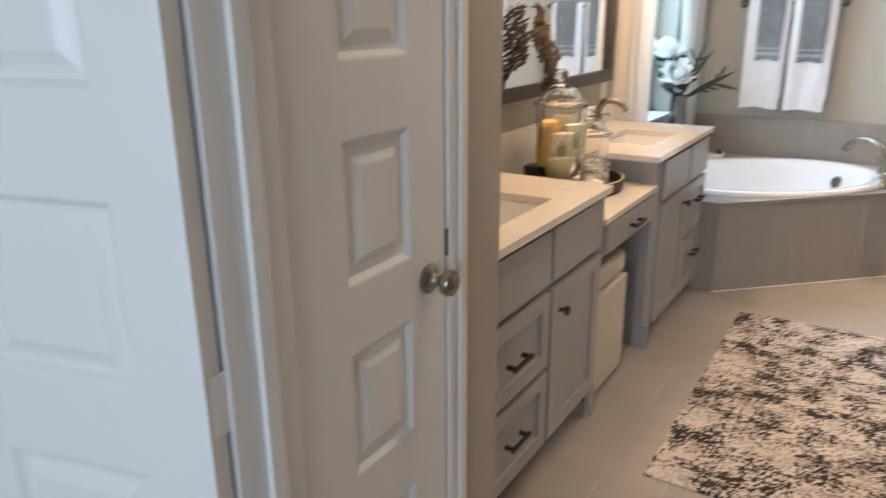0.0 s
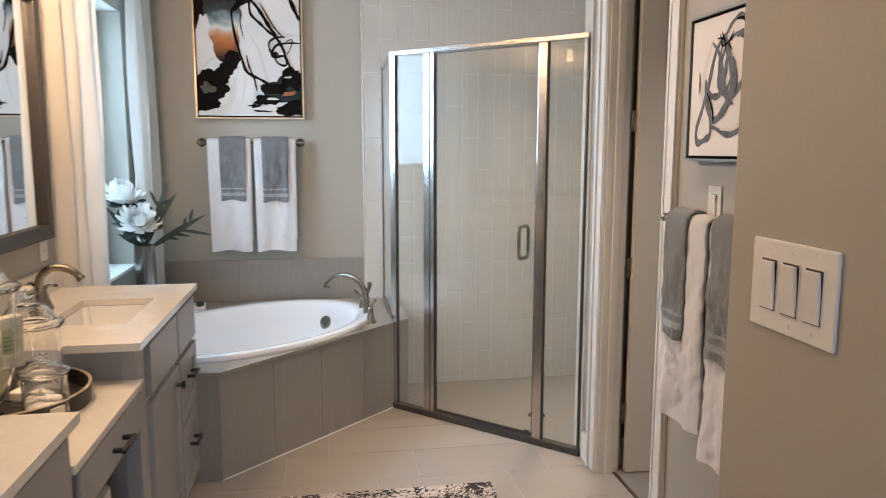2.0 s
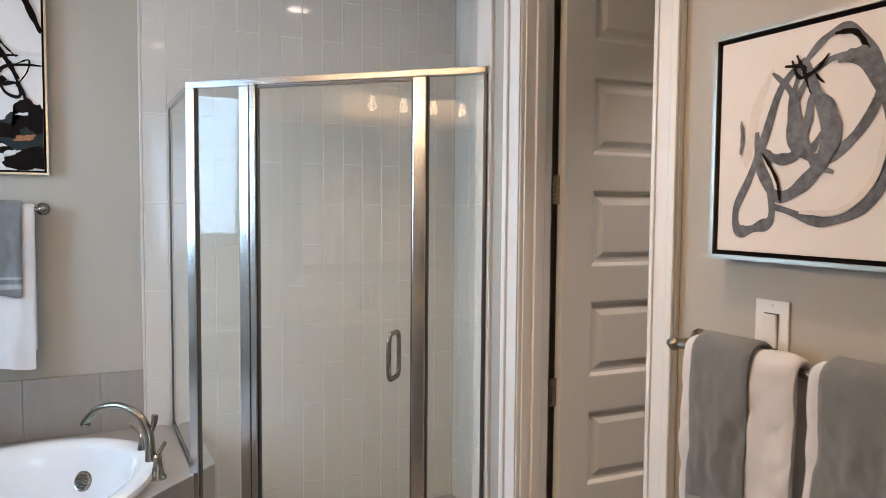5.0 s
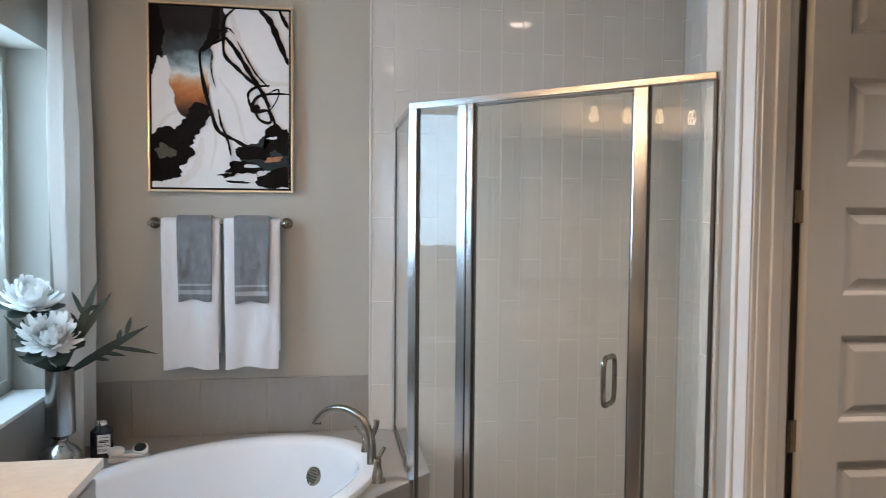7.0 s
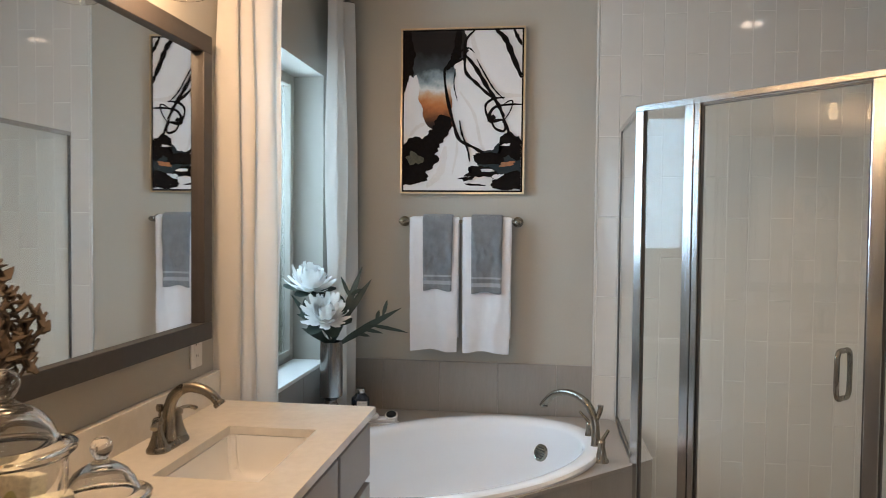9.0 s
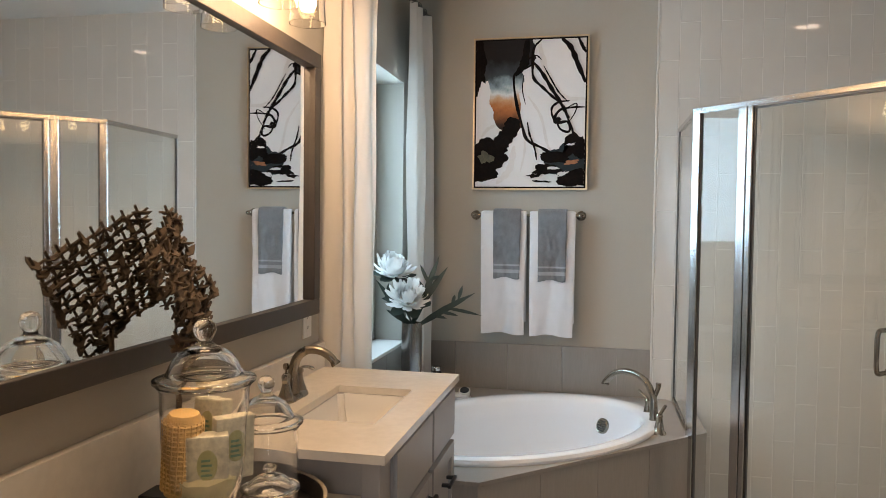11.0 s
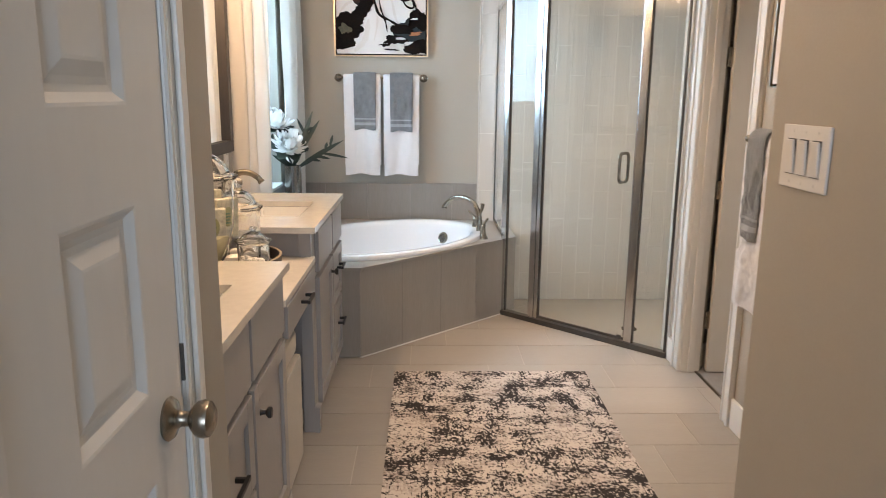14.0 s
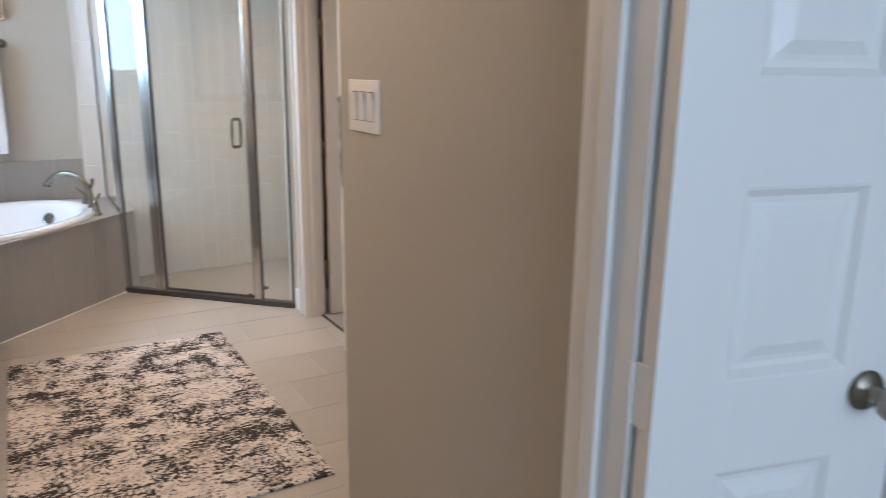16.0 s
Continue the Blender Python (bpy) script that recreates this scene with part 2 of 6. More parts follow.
def rug_material():
    m = mat("distressed rug", (0.58, 0.525, 0.48), 0.97, vary=0.1, scale=20, fine=300, bump=0.9, dist=0.004)
    t = m.node_tree
    b = t.nodes["Principled BSDF"]
    base = b.inputs["Base Color"].links[0].from_socket
    co = t.nodes.new("ShaderNodeTexCoord")

    def layer(stretch, scale, detail, lo, hi):
        mp = t.nodes.new("ShaderNodeMapping")
        mp.inputs["Scale"].default_value = stretch
        knots = t.nodes.new("ShaderNodeVectorMath")
        knots.operation = "SNAP"
        knots.inputs[1].default_value = (0.005, 0.005, 1.0)
        t.links.new(co.outputs["Object"], knots.inputs[0])
        t.links.new(knots.outputs[0], mp.inputs[0])
        n = node(t, "ShaderNodeTexNoise", Scale=scale, Detail=detail, Roughness=0.7)
        t.links.new(mp.outputs[0], n.inputs[0])
        r = t.nodes.new("ShaderNodeMapRange")
        r.inputs["From Min"].default_value, r.inputs["From Max"].default_value = lo, hi
        t.links.new(n.outputs[0], r.inputs[0])
        return r.outputs[0]

    def math(op, a, c):
        n = t.nodes.new("ShaderNodeMath")
        n.operation = op
        n.use_clamp = True
        t.links.new(a, n.inputs[0])
        t.links.new(c, n.inputs[1])
        return n.outputs[0]

    def mixed(big, fine, weight, lo, hi):
        n = t.nodes.new("ShaderNodeMath")
        n.operation = "MULTIPLY_ADD"
        t.links.new(fine, n.inputs[0])
        n.inputs[1].default_value = weight
        t.links.new(big, n.inputs[2])
        r = t.nodes.new("ShaderNodeMapRange")
        r.inputs["From Min"].default_value, r.inputs["From Max"].default_value = lo, hi
        t.links.new(n.outputs[0], r.inputs[0])
        return r.outputs[0]

    big = layer((0.7, 1.4, 1), 5.0, 5.0, 0.30, 0.70)
    tall = layer((1.5, 0.7, 1), 5.0, 5.0, 0.30, 0.70)
    across = layer((0.50, 1.0, 1), 92, 2.5, 0.25, 0.75)
    along = layer((1.0, 0.55, 1), 88, 2.5, 0.25, 0.75)
    dark = math("MAXIMUM", mixed(big, across, 0.95, 1.10, 1.16), mixed(tall, along, 0.95, 1.07, 1.13))
    mid = mixed(layer((0.9, 1.2, 1), 6.0, 4.0, 0.25, 0.75), along, 0.8, 0.85, 1.2)
    for fac, col in ((mid, (0.33, 0.275, 0.245, 1)), (dark, (0.020, 0.015, 0.014, 1))):
        mix = t.nodes.new("ShaderNodeMix")
        mix.data_type = "RGBA"
        t.links.new(fac, mix.inputs["Factor"])
        t.links.new(base, mix.inputs["A"])
        mix.inputs["B"].default_value = col
        base = mix.outputs["Result"]
    t.links.new(base, b.inputs["Base Color"])
    return m


RUG = rug_material()


def plume_material():
    """Bled pigment that runs from black through mist and rust to umber up the canvas."""
    m = mat("bled plume paint", (0.5, 0.5, 0.5), 0.7, vary=0.3, scale=9, fine=60, bump=0.2, spec=0.2)
    t = m.node_tree
    co = t.nodes.new("ShaderNodeTexCoord")
    sep = t.nodes.new("ShaderNodeSeparateXYZ")
    t.links.new(co.outputs["Object"], sep.inputs[0])
    n = node(t, "ShaderNodeTexNoise", Scale=9.0, Detail=6.0, Roughness=0.6)
    t.links.new(co.outputs["Object"], n.inputs[0])
    w = t.nodes.new("ShaderNodeMath")
    w.operation = "MULTIPLY_ADD"
    w.inputs[1].default_value = 0.16
    t.links.new(n.outputs[0], w.inputs[0])
    t.links.new(sep.outputs["Z"], w.inputs[2])
    r = t.nodes.new("ShaderNodeMapRange")
    r.inputs["From Min"].default_value, r.inputs["From Max"].default_value = 1.66 + 0.08, 2.477 + 0.08
    t.links.new(w.outputs[0], r.inputs[0])
    ramp = t.nodes.new("ShaderNodeValToRGB")
    e = ramp.color_ramp.elements
    e[0].position, e[0].color = 0.36, (0.010, 0.007, 0.006, 1)
    e[1].position, e[1].color = 0.86, (0.012, 0.008, 0.007, 1)
    for pos, col in ((0.41, (0.035, 0.014, 0.008, 1)), (0.465, (0.14, 0.045, 0.016, 1)), (0.545, (0.42, 0.135, 0.04, 1)), (0.60, (0.52, 0.30, 0.17, 1)), (0.645, (0.58, 0.56, 0.53, 1)), (0.69, (0.22, 0.27, 0.28, 1)), (0.745, (0.04, 0.05, 0.055, 1))):
        k = e.new(pos)
        k.color = col
    t.links.new(r.outputs[0], ramp.inputs[0])
    t.links.new(ramp.outputs[0], t.nodes["Principled BSDF"].inputs["Base Color"])
    return m


PLUME = plume_material()

# ---- mesh helpers ----
PLACE = {}


def thing(name, loc, label, category, group="", kind=""):
    ob = new(name)
    ob.empty_display_size = 0.05
    ob.location = loc
    PLACE[ob] = Matrix.Translation(loc)
    return tagged(ob, label, category, group, kind)


def part(name, bm, material, parent=None, label="", smooth=False, shadow=True):
    """Links a bmesh, given in world metres, as one mesh object under a thing or part."""
    me = bpy.data.meshes.new(name)
    bmesh.ops.recalc_face_normals(bm, faces=bm.faces)
    if smooth:
        for f in bm.faces:
            f.smooth = True
        for e in bm.edges:
            if len(e.link_faces) == 2 and e.calc_face_angle() > 0.7:
                e.smooth = False
    bm.to_mesh(me)
    bm.free()
    me.materials.append(material)
    ob = new(name, me)
    if parent:
        ob.parent = parent
        ob.matrix_parent_inverse = PLACE.get(parent, Matrix()).inverted()
    if label:
        ob["label"] = label
    ob.visible_shadow = shadow
    return ob


def struct(name, bm, material, label, category="structure"):
    return tagged(part(name, bm, material), label, category, kind="structure")


def box(lo, hi, bevel=0.0, m=None, bm=None, segs=2):
    own = bmesh.new()
    lo, hi = Vector(lo), Vector(hi)
    bmesh.ops.create_cube(own, size=1, matrix=Matrix.Translation((lo + hi) / 2) @ Matrix.Diagonal((*(hi - lo), 1)))
    if bevel:
        bmesh.ops.bevel(own, geom=list(own.edges), offset=bevel, segments=segs, affect="EDGES", profile=0.6)
    if m is not None:
        own.transform(m)
    return merge(bm, own)


def merge(bm, own):
    if bm is None:
        return own
    me = bpy.data.meshes.new("join")
    own.to_mesh(me)
    own.free()
    bm.from_mesh(me)
    bpy.data.meshes.remove(me)
    return bm


def lathe(profile, m=None, segs=32, bm=None):
    """Turns (radius, height) pairs about z; a closed outline gives a hollow with thickness."""
    own = bmesh.new()
    rings = []
    for r, z in profile:
        if r < 1e-5:
            rings.append([own.verts.new((0, 0, z))])
        else:
            rings.append([own.verts.new((r * math.cos(a), r * math.sin(a), z)) for a in [2 * math.pi * k / segs for k in range(segs)]])
    for a, b in zip(rings, rings[1:]):
        for k in range(segs):
            n = (k + 1) % segs
            vs = [a[k % len(a)], a[n % len(a)], b[n % len(b)], b[k % len(b)]]
            vs = [v for i, v in enumerate(vs) if v not in vs[:i]]
            if len(vs) > 2:
                own.faces.new(vs)
    if m is not None:
        own.transform(m)
    return merge(bm, own)


def smooth_line(pts, n=8):
    """Catmull-Rom through the points."""
    pts = [Vector(p) for p in pts]
    ext = [2 * pts[0] - pts[1], *pts, 2 * pts[-1] - pts[-2]]
    out = []
    for a, b, c, d in zip(ext, ext[1:], ext[2:], ext[3:]):
        for k in range(n):
            t = k / n
            out.append(0.5 * ((2 * b) + (c - a) * t + (2 * a - 5 * b + 4 * c - d) * t * t + (3 * b - a - 3 * c + d) * t ** 3))
    return out + [pts[-1]]


def sweep(pts, radius, segs=12, m=None, bm=None, flat=1.0):
    """A tube along the points; radius is a number or a function of 0..1."""
    own = bmesh.new()
    rings, up = [], Vector((0.123, 0.21, 0.97)).normalized()
    for k, p in enumerate(pts):
        d = (pts[min(k + 1, len(pts) - 1)] - pts[max(k - 1, 0)]).normalized()
        side = d.cross(up)
        side = side.normalized() if side.length > 1e-3 else Vector((1, 0, 0))
        up = side.cross(d).normalized()
        r = radius(k / (len(pts) - 1)) if callable(radius) else radius
        rings.append([own.verts.new(p + r * (math.cos(a) * side + flat * math.sin(a) * up)) for a in [2 * math.pi * j / segs for j in range(segs)]])
    for a, b in zip(rings, rings[1:]):
        for j in range(segs):
            own.faces.new((a[j], a[(j + 1) % segs], b[(j + 1) % segs], b[j]))
    own.faces.new(rings[0])
    own.faces.new(rings[-1])
    if m is not None:
        own.transform(m)
    return merge(bm, own)


def prism(poly, z0, z1, bevel=0.0):
    bm = bmesh.new()
    f = bm.faces.new([bm.verts.new((x, y, z0)) for x, y in poly])
    ext = bmesh.ops.extrude_face_region(bm, geom=[f])
    bmesh.ops.translate(bm, verts=[v for v in ext["geom"] if isinstance(v, bmesh.types.BMVert)], vec=(0, 0, z1 - z0))
    if bevel:
        bmesh.ops.bevel(bm, geom=list(bm.edges), offset=bevel, segments=2, affect="EDGES")
    return bm


def clip(poly, nx, ny, d):
    """The part of a polygon where nx x + ny y <= d."""
    out = []
    for (ax, ay), (bx, by) in zip(poly, poly[1:] + poly[:1]):
        fa, fb = nx * ax + ny * ay - d, nx * bx + ny * by - d
        if fa <= 0:
            out.append((ax, ay))
        if fa * fb < 0:
            k = fa / (fa - fb)
            out.append((ax + k * (bx - ax), ay + k * (by - ay)))
    return out


# ---- the room's measures ----
XW, XE, YN, HIGH = -0.962, 1.355, 5.69, 2.74
XL, XR, YENTRY = -0.33, 0.76, 0.96
SHX = 2.02
DECK = 0.495

# ---- structure ----
WY0, WY1, WZ0, WZ1 = 4.40, 5.485, 0.767, 2.222
bm = box((XW - 0.22, 1.58, -0.15), (XW, YN + 0.12, WZ0))
box((XW - 0.22, 1.58, WZ1), (XW, YN + 0.12, HIGH), bm=bm)
box((XW - 0.22, 1.58, WZ0), (XW, WY0, WZ1), bm=bm)
box((XW - 0.22, WY1, WZ0), (XW, YN + 0.12, WZ1), bm=bm)
wall_west = struct("wall_west", bm, WALL, "greige painted wall with a deep window opening", "wall")
wall_north = struct("wall_north", box((XW, YN, -0.15), (SHX + 0.12, YN + 0.12, HIGH)), WALL, "greige painted wall behind the bathtub, tiled in the shower", "wall")
bm = box((XE, 1.9, -0.15), (XE + 0.11, 2.06, HIGH))
box((XE, 2.06, 2.44), (XE + 0.11, 2.545, HIGH), bm=bm)
box((XE, 2.545, -0.15), (XE + 0.11, 3.41, HIGH), bm=bm)
box((XE, 3.41, 2.44), (XE + 0.11, 3.99, HIGH), bm=bm)
box((XE, 3.99, -0.15), (XE + 0.11, 4.25, HIGH), bm=bm)
wall_east = struct("wall_east", bm, WALL, "greige painted wall with two narrow doorways", "wall")
wall_shower_south = struct("wall_shower_south", box((XE + 0.11, 4.13, -0.15), (SHX, 4.25, HIGH)), WALL, "wall between the shower and the closet", "wall")
wall_shower_east = struct("wall_shower_east", box((SHX, 4.13, -0.15), (SHX + 0.12, YN, HIGH)), WALL, "tiled end wall of the shower", "wall")
struct("wall_entry_east", box((XR, YENTRY, 0), (XR + 0.12, 2.01, HIGH), 0.004), WALL, "greige painted wall beside the entry, bearing a light switch", "wall")
struct("wall_return", box((XR + 0.12, 1.89, 0), (XE, 2.008, HIGH)), WALL, "short greige return wall", "wall")
bm = box((XL - 0.12, YENTRY, 0), (XL, 1.0, HIGH))
box((XL - 0.12, 1.0, 2.44), (XL, 1.46, HIGH), bm=bm)
box((XL - 0.12, 1.46, 0), (XL, 1.717, HIGH), 0.003, bm=bm)
struct("wall_linen", bm, WALL, "greige wall of the linen closet with a narrow doorway", "wall")
struct("wall_linen_return", box((XW - 0.14, 1.60, 0), (XL - 0.12, 1.715, HIGH)), WALL, "greige return wall at the end of the vanity", "wall")
bm = box((-3.0, 0.895, 0), (-0.32, 0.96, HIGH))
box((0.72, 0.895, 0), (3.0, 0.96, HIGH), bm=bm)
box((-0.32, 0.895, 2.44), (0.72, 0.96, HIGH), bm=bm)
struct("wall_entry", bm, WALL, "greige wall around the double doorway", "wall")
struct("ceiling", box((-3.1, -3.3, HIGH), (3.2, YN + 0.2, HIGH + 0.1)), CEIL, "flat off-white painted ceiling", "ceiling")

# bedroom behind the entry, and the closet
bm = box((-3.1, -3.3, 0), (-1.0, -3.2, HIGH))
box((1.4, -3.3, 0), (3.2, -3.2, HIGH), bm=bm)
box((-1.0, -3.3, 0), (1.4, -3.2, 0.75), bm=bm)
box((-1.0, -3.3, 2.45), (1.4, -3.2, HIGH), bm=bm)
struct("wall_bedroom_south", bm, WALL, "bedroom wall with a broad window opening", "wall")
struct("wall_bedroom_west", box((-3.12, -3.2, 0), (-3.0, 0.95, HIGH)), WALL, "bedroom wall", "wall")
struct("wall_bedroom_east", box((3.0, -3.2, 0), (3.12, 0.95, HIGH)), WALL, "bedroom wall", "wall")
struct("floor_bedroom", box((-3.0, -3.2, -0.1), (3.0, 0.899, -0.004)), BEDFLOOR, "beige bedroom carpet", "carpet")
struct("wall_closet_east", box((3.0, 0.95, 0), (3.12, 4.13, HIGH)), WALL, "closet wall", "wall")
struct("wall_closet_north", box((SHX, 4.05, 0), (3.0, 4.13, HIGH)), WALL, "closet wall", "wall")
struct("floor_closet", box((XE + 0.082, 0.95, -0.1), (3.0, 4.13, 0.004)), CARPET, "grey cut-pile closet carpet", "carpet")
struct("wall_linen_back", box((-1.2, 0.95, 0), (-1.125, 1.585, HIGH)), WALL, "linen closet wall", "wall")
struct("ground", box((-60, -60, -0.5), (60, 60, -0.2)), LAWN, "lawn around the house", "ground")
tagged(part("garden_wall", box((-5.4, 1.0, -0.2), (-5.2, 10.0, 1.55), 0.01), STUCCO), "tan masonry garden wall outside the window", "garden wall", kind="structure")

main = [(XW, 0.9), (XE + 0.08, 0.9), (XE + 0.08, 4.115), (0.53, 4.985), (0.53, YN), (XW, YN)]
floor = struct("floor", prism(main, -0.12, -0.0014), GROUT, "taupe stone-look tile floor with pale grout", "floor")
pan_poly = [(XE + 0.08, 4.115), (SHX, 4.115), (SHX, YN), (0.53, YN), (0.53, 4.985)]
struct("shower_floor", prism(pan_poly, -0.16, -0.10), PAN, "grey shower floor pan", "shower floor")
for name, poly, lab in (("closet_sill", [(XE + 0.07, 3.426), (XE + 0.086, 3.426), (XE + 0.086, 3.972), (XE + 0.07, 3.972)], "thin metal carpet edge strip"),):
    struct(name, prism(poly, -0.002, 0.006, 0.002), NICKEL, lab, "threshold")

# window
win = thing("window_1", (XW - 0.17, 5.05, 0.767), "tan-framed window with obscure rain glass in a deep drywall reveal", "window", kind="structure")
X0, X1 = XW - 0.205, XW - 0.155
for lo, hi in (((X0, WY0, WZ0), (X1, WY0 + 0.055, WZ1)), ((X0, WY1 - 0.055, WZ0), (X1, WY1, WZ1)),
               ((X0, WY0 + 0.055, WZ0), (X1, WY1 - 0.055, WZ0 + 0.058)), ((X0, WY0 + 0.055, WZ1 - 0.055), (X1, WY1 - 0.055, WZ1))):
    part("window_frame", box(lo, hi, 0.006), VINYL, win)
part("sash_stop", box((X1, WY1 - 0.08, WZ0 + 0.053), (X1 + 0.012, WY1 - 0.053, WZ1 - 0.05), 0.003), VINYL, win)
part("sash_stop", box((X1, WY0 + 0.06, WZ0 + 0.053), (X1 + 0.012, WY1 - 0.08, WZ0 + 0.078), 0.003), VINYL, win)
part("pane", box((X0 + 0.02, WY0 + 0.05, WZ0 + 0.053), (X0 + 0.026, WY1 - 0.05, WZ1 - 0.05)), OBSC, win, "obscure rain glass", shadow=False)
part("window_sill", box((X1, WY0 + 0.002, WZ0), (XW + 0.018, WY1 - 0.002, WZ0 + 0.018), 0.004), TRIM, win, "white painted sill")


# doors
def panel_leaf(name, width, m, parent, rows=6, height=2.42, stiles=(0.105, 0.105), first=0.292, step=0.360, tall=0.243):
    """A moulded door leaf, hinge edge at the origin, running along +x, faces at +-y."""
    leaf = part(name, box((0, -0.0175, 0.01), (stiles[0], 0.0175, height), 0, m), DOOR, parent)
    s0_, s1_ = stiles
    own = box((width - s1_, -0.0175, 0.01), (width, 0.0175, height), 0, m)
    part("stile", own, DOOR, leaf)
    z = 0.01
    for k in range(rows + 1):
        top = first + step * k if k < rows else height
        part("rail", box((s0_, -0.0175, z), (width - s1_, 0.0175, top), 0, m), DOOR, leaf)
        if k < rows:
            own = bmesh.new()
            for s in (-1, 1):
                outer = [(s0_, top), (width - s1_, top), (width - s1_, top + tall), (s0_, top + tall)]
                rings = []
                for inset, y in ((0.0, 0.0175), (0.004, 0.0165), (0.014, 0.0075), (0.022, 0.0065), (0.030, 0.008), (0.046, 0.0145), (0.050, 0.0150)):
                    rings.append([own.verts.new((x + (inset if i in (0, 3) else -inset), s * y, zz + (inset if i < 2 else -inset))) for i, (x, zz) in enumerate(outer)])
                for a, b in zip(rings, rings[1:]):
                    for i in range(4):
                        own.faces.new((a[i], a[(i + 1) % 4], b[(i + 1) % 4], b[i]))
                own.faces.new(rings[-1])
            own.transform(m)
            part("panel", own, DOOR, leaf)
            z = top + tall
    return leaf


def hinge(m, parent, material=NICKEL):
    bm = box((0.0, -0.002, -0.045), (0.032, 0.002, 0.045), 0.001, m)
    for k in range(3):
        z = -0.045 + 0.03 * k
        lathe([(0, z + 0.001), (0.0065, z + 0.001), (0.0065, z + 0.029), (0, z + 0.029)], m, 12, bm)
    part("hinge", bm, material, parent)


def door_knob(m, parent):
    prof = [(0, 0), (0.031, 0), (0.033, 0.004), (0.028, 0.011), (0.016, 0.015), (0.0115, 0.022), (0.0115, 0.034), (0.018, 0.038), (0.026, 0.046), (0.0285, 0.056), (0.026, 0.065), (0.017, 0.071), (0, 0.073)]
    part("door_knob", lathe([(r * 0.92, z * 0.88) for r, z in prof], m, 32), NICKEL, parent, "brushed nickel round knob", smooth=True)


def casing(name, pieces, label="white painted door casing"):
    """pieces: (lo, hi) of each length, profiled by a raised back band."""
    root = thing(name, pieces[0][0], label, "door casing", kind="structure")
    for lo, hi in pieces:
        part("casing_length", box(lo, hi, 0.004), TRIM, root)
    return root


# linen closet door, closed
linen = thing("door_linen", (XL, 1.0, 0), "closed narrow white panelled linen closet door with a nickel knob", "door", kind="structure")
lm = pose(XL - 0.003, 1.006, 0, 0, 0, 90)
panel_leaf("leaf", 0.45, lm, linen, stiles=(0.15, 0.115))
door_knob(pose(XL + 0.0145, 1.393, 0.957, 0, 90, 0), linen)
for z in (0.25, 0.975, 1.6, 2.25):
    hinge(pose(XL - 0.002, 1.004, z, 0, 0, 90), linen)
part("strike_plate", box((XL - 0.002, 1.457, 0.985), (XL + 0.019, 1.4615, 1.04), 0.001), SLOT, linen)
casing("trim_linen_door", [((XL, 1.462, 0), (XL + 0.018, 1.525, 2.50)), ((XL + 0.018, 1.462, 0), (XL + 0.022, 1.474, 2.5)), ((XL + 0.018, 1.498, 0), (XL + 0.027, 1.525, 2.5)),
                           ((XL, 0.98, 2.44), (XL + 0.018, 1.462, 2.50))])

# entry doorway: jambs, stops, two leaves folded back towards the bedroom walls
jamb = thing("trim_entry", (0.2, 0.91, 0), "white painted jambs and stops of the double doorway", "door frame", kind="structure")
for s, x in ((1, 0.70), (-1, -0.30)):
    part("jamb", box((min(x, x + 0.02 * s), 0.885, 0), (max(x, x + 0.02 * s), 1.012, 2.42), 0.002), TRIM, jamb)
    part("stop", box((min(x, x - 0.012 * s), 0.935, 0), (max(x, x - 0.012 * s), 0.966, 2.40), 0.003), TRIM, jamb)
    part("casing_length", box((min(x + 0.006 * s, x + 0.06 * s), 0.96, 0), (max(x + 0.006 * s, x + 0.06 * s), 0.976, 2.48), 0.004), TRIM, jamb)
part("head_jamb", box((-0.30, 0.885, 2.42), (0.70, 1.012, 2.44), 0.002), TRIM, jamb)
for name, hx, ang, wide in (("door_entry_east", 0.705, -14, 0.41), ("door_entry_west", -0.305, 194, 0.47)):
    d = thing(name, (hx, 0.855, 0), "white panelled entry door folded open against the bedroom wall", "door", kind="structure")
    flip = -1 if ang > 90 else 1
    lm = pose(hx, 0.862, 0, 0, 0, ang)
    panel_leaf("leaf", wide, lm, d, 5, first=0.175, step=0.393, tall=0.262)
    side = 1 if ang > 90 else -1
    door_knob(lm @ pose(wide - 0.065, 0.0175 * side, 0.925, 90 if side < 0 else -90, 0, 0), d)
    for z in (0.25, 0.945, 1.6, 2.25):
        hinge(pose(hx, 0.888, z, 0, 0, -90), d, TRIM)

# closet door, open into the closet
closet = thing("door_closet", (XE + 0.11, 3.97, 0), "white six-panel closet door standing open into the closet", "door", kind="structure")
lm = pose(XE + 0.125, 3.965, 0, 0, 0, -2)
panel_leaf("leaf", 0.56, lm, closet, first=0.284, step=0.35)
for z in (0.28, 0.944, 1.576, 2.22):
    hinge(pose(XE + 0.106, 3.972, z, 0, 0, 0), closet)
door_knob(lm @ pose(0.5, -0.0175, 0.963, 90, 0, 0), closet)
cl = thing("trim_closet", (XE, 3.7, 0), "white painted jambs and stepped casing of the closet doorway", "door frame", kind="structure")
part("jamb", box((XE - 0.002, 3.972, 0), (XE + 0.095, 3.992, 2.42), 0.002), TRIM, cl)
part("stop", box((XE + 0.03, 3.960, 0), (XE + 0.065, 3.972, 2.42), 0.003), TRIM, cl)
part("jamb", box((XE - 0.002, 3.408, 0), (XE + 0.112, 3.426, 2.42), 0.002), TRIM, cl)
part("head_jamb", box((XE - 0.002, 3.426, 2.42), (XE + 0.112, 3.972, 2.44), 0.002), TRIM, cl)
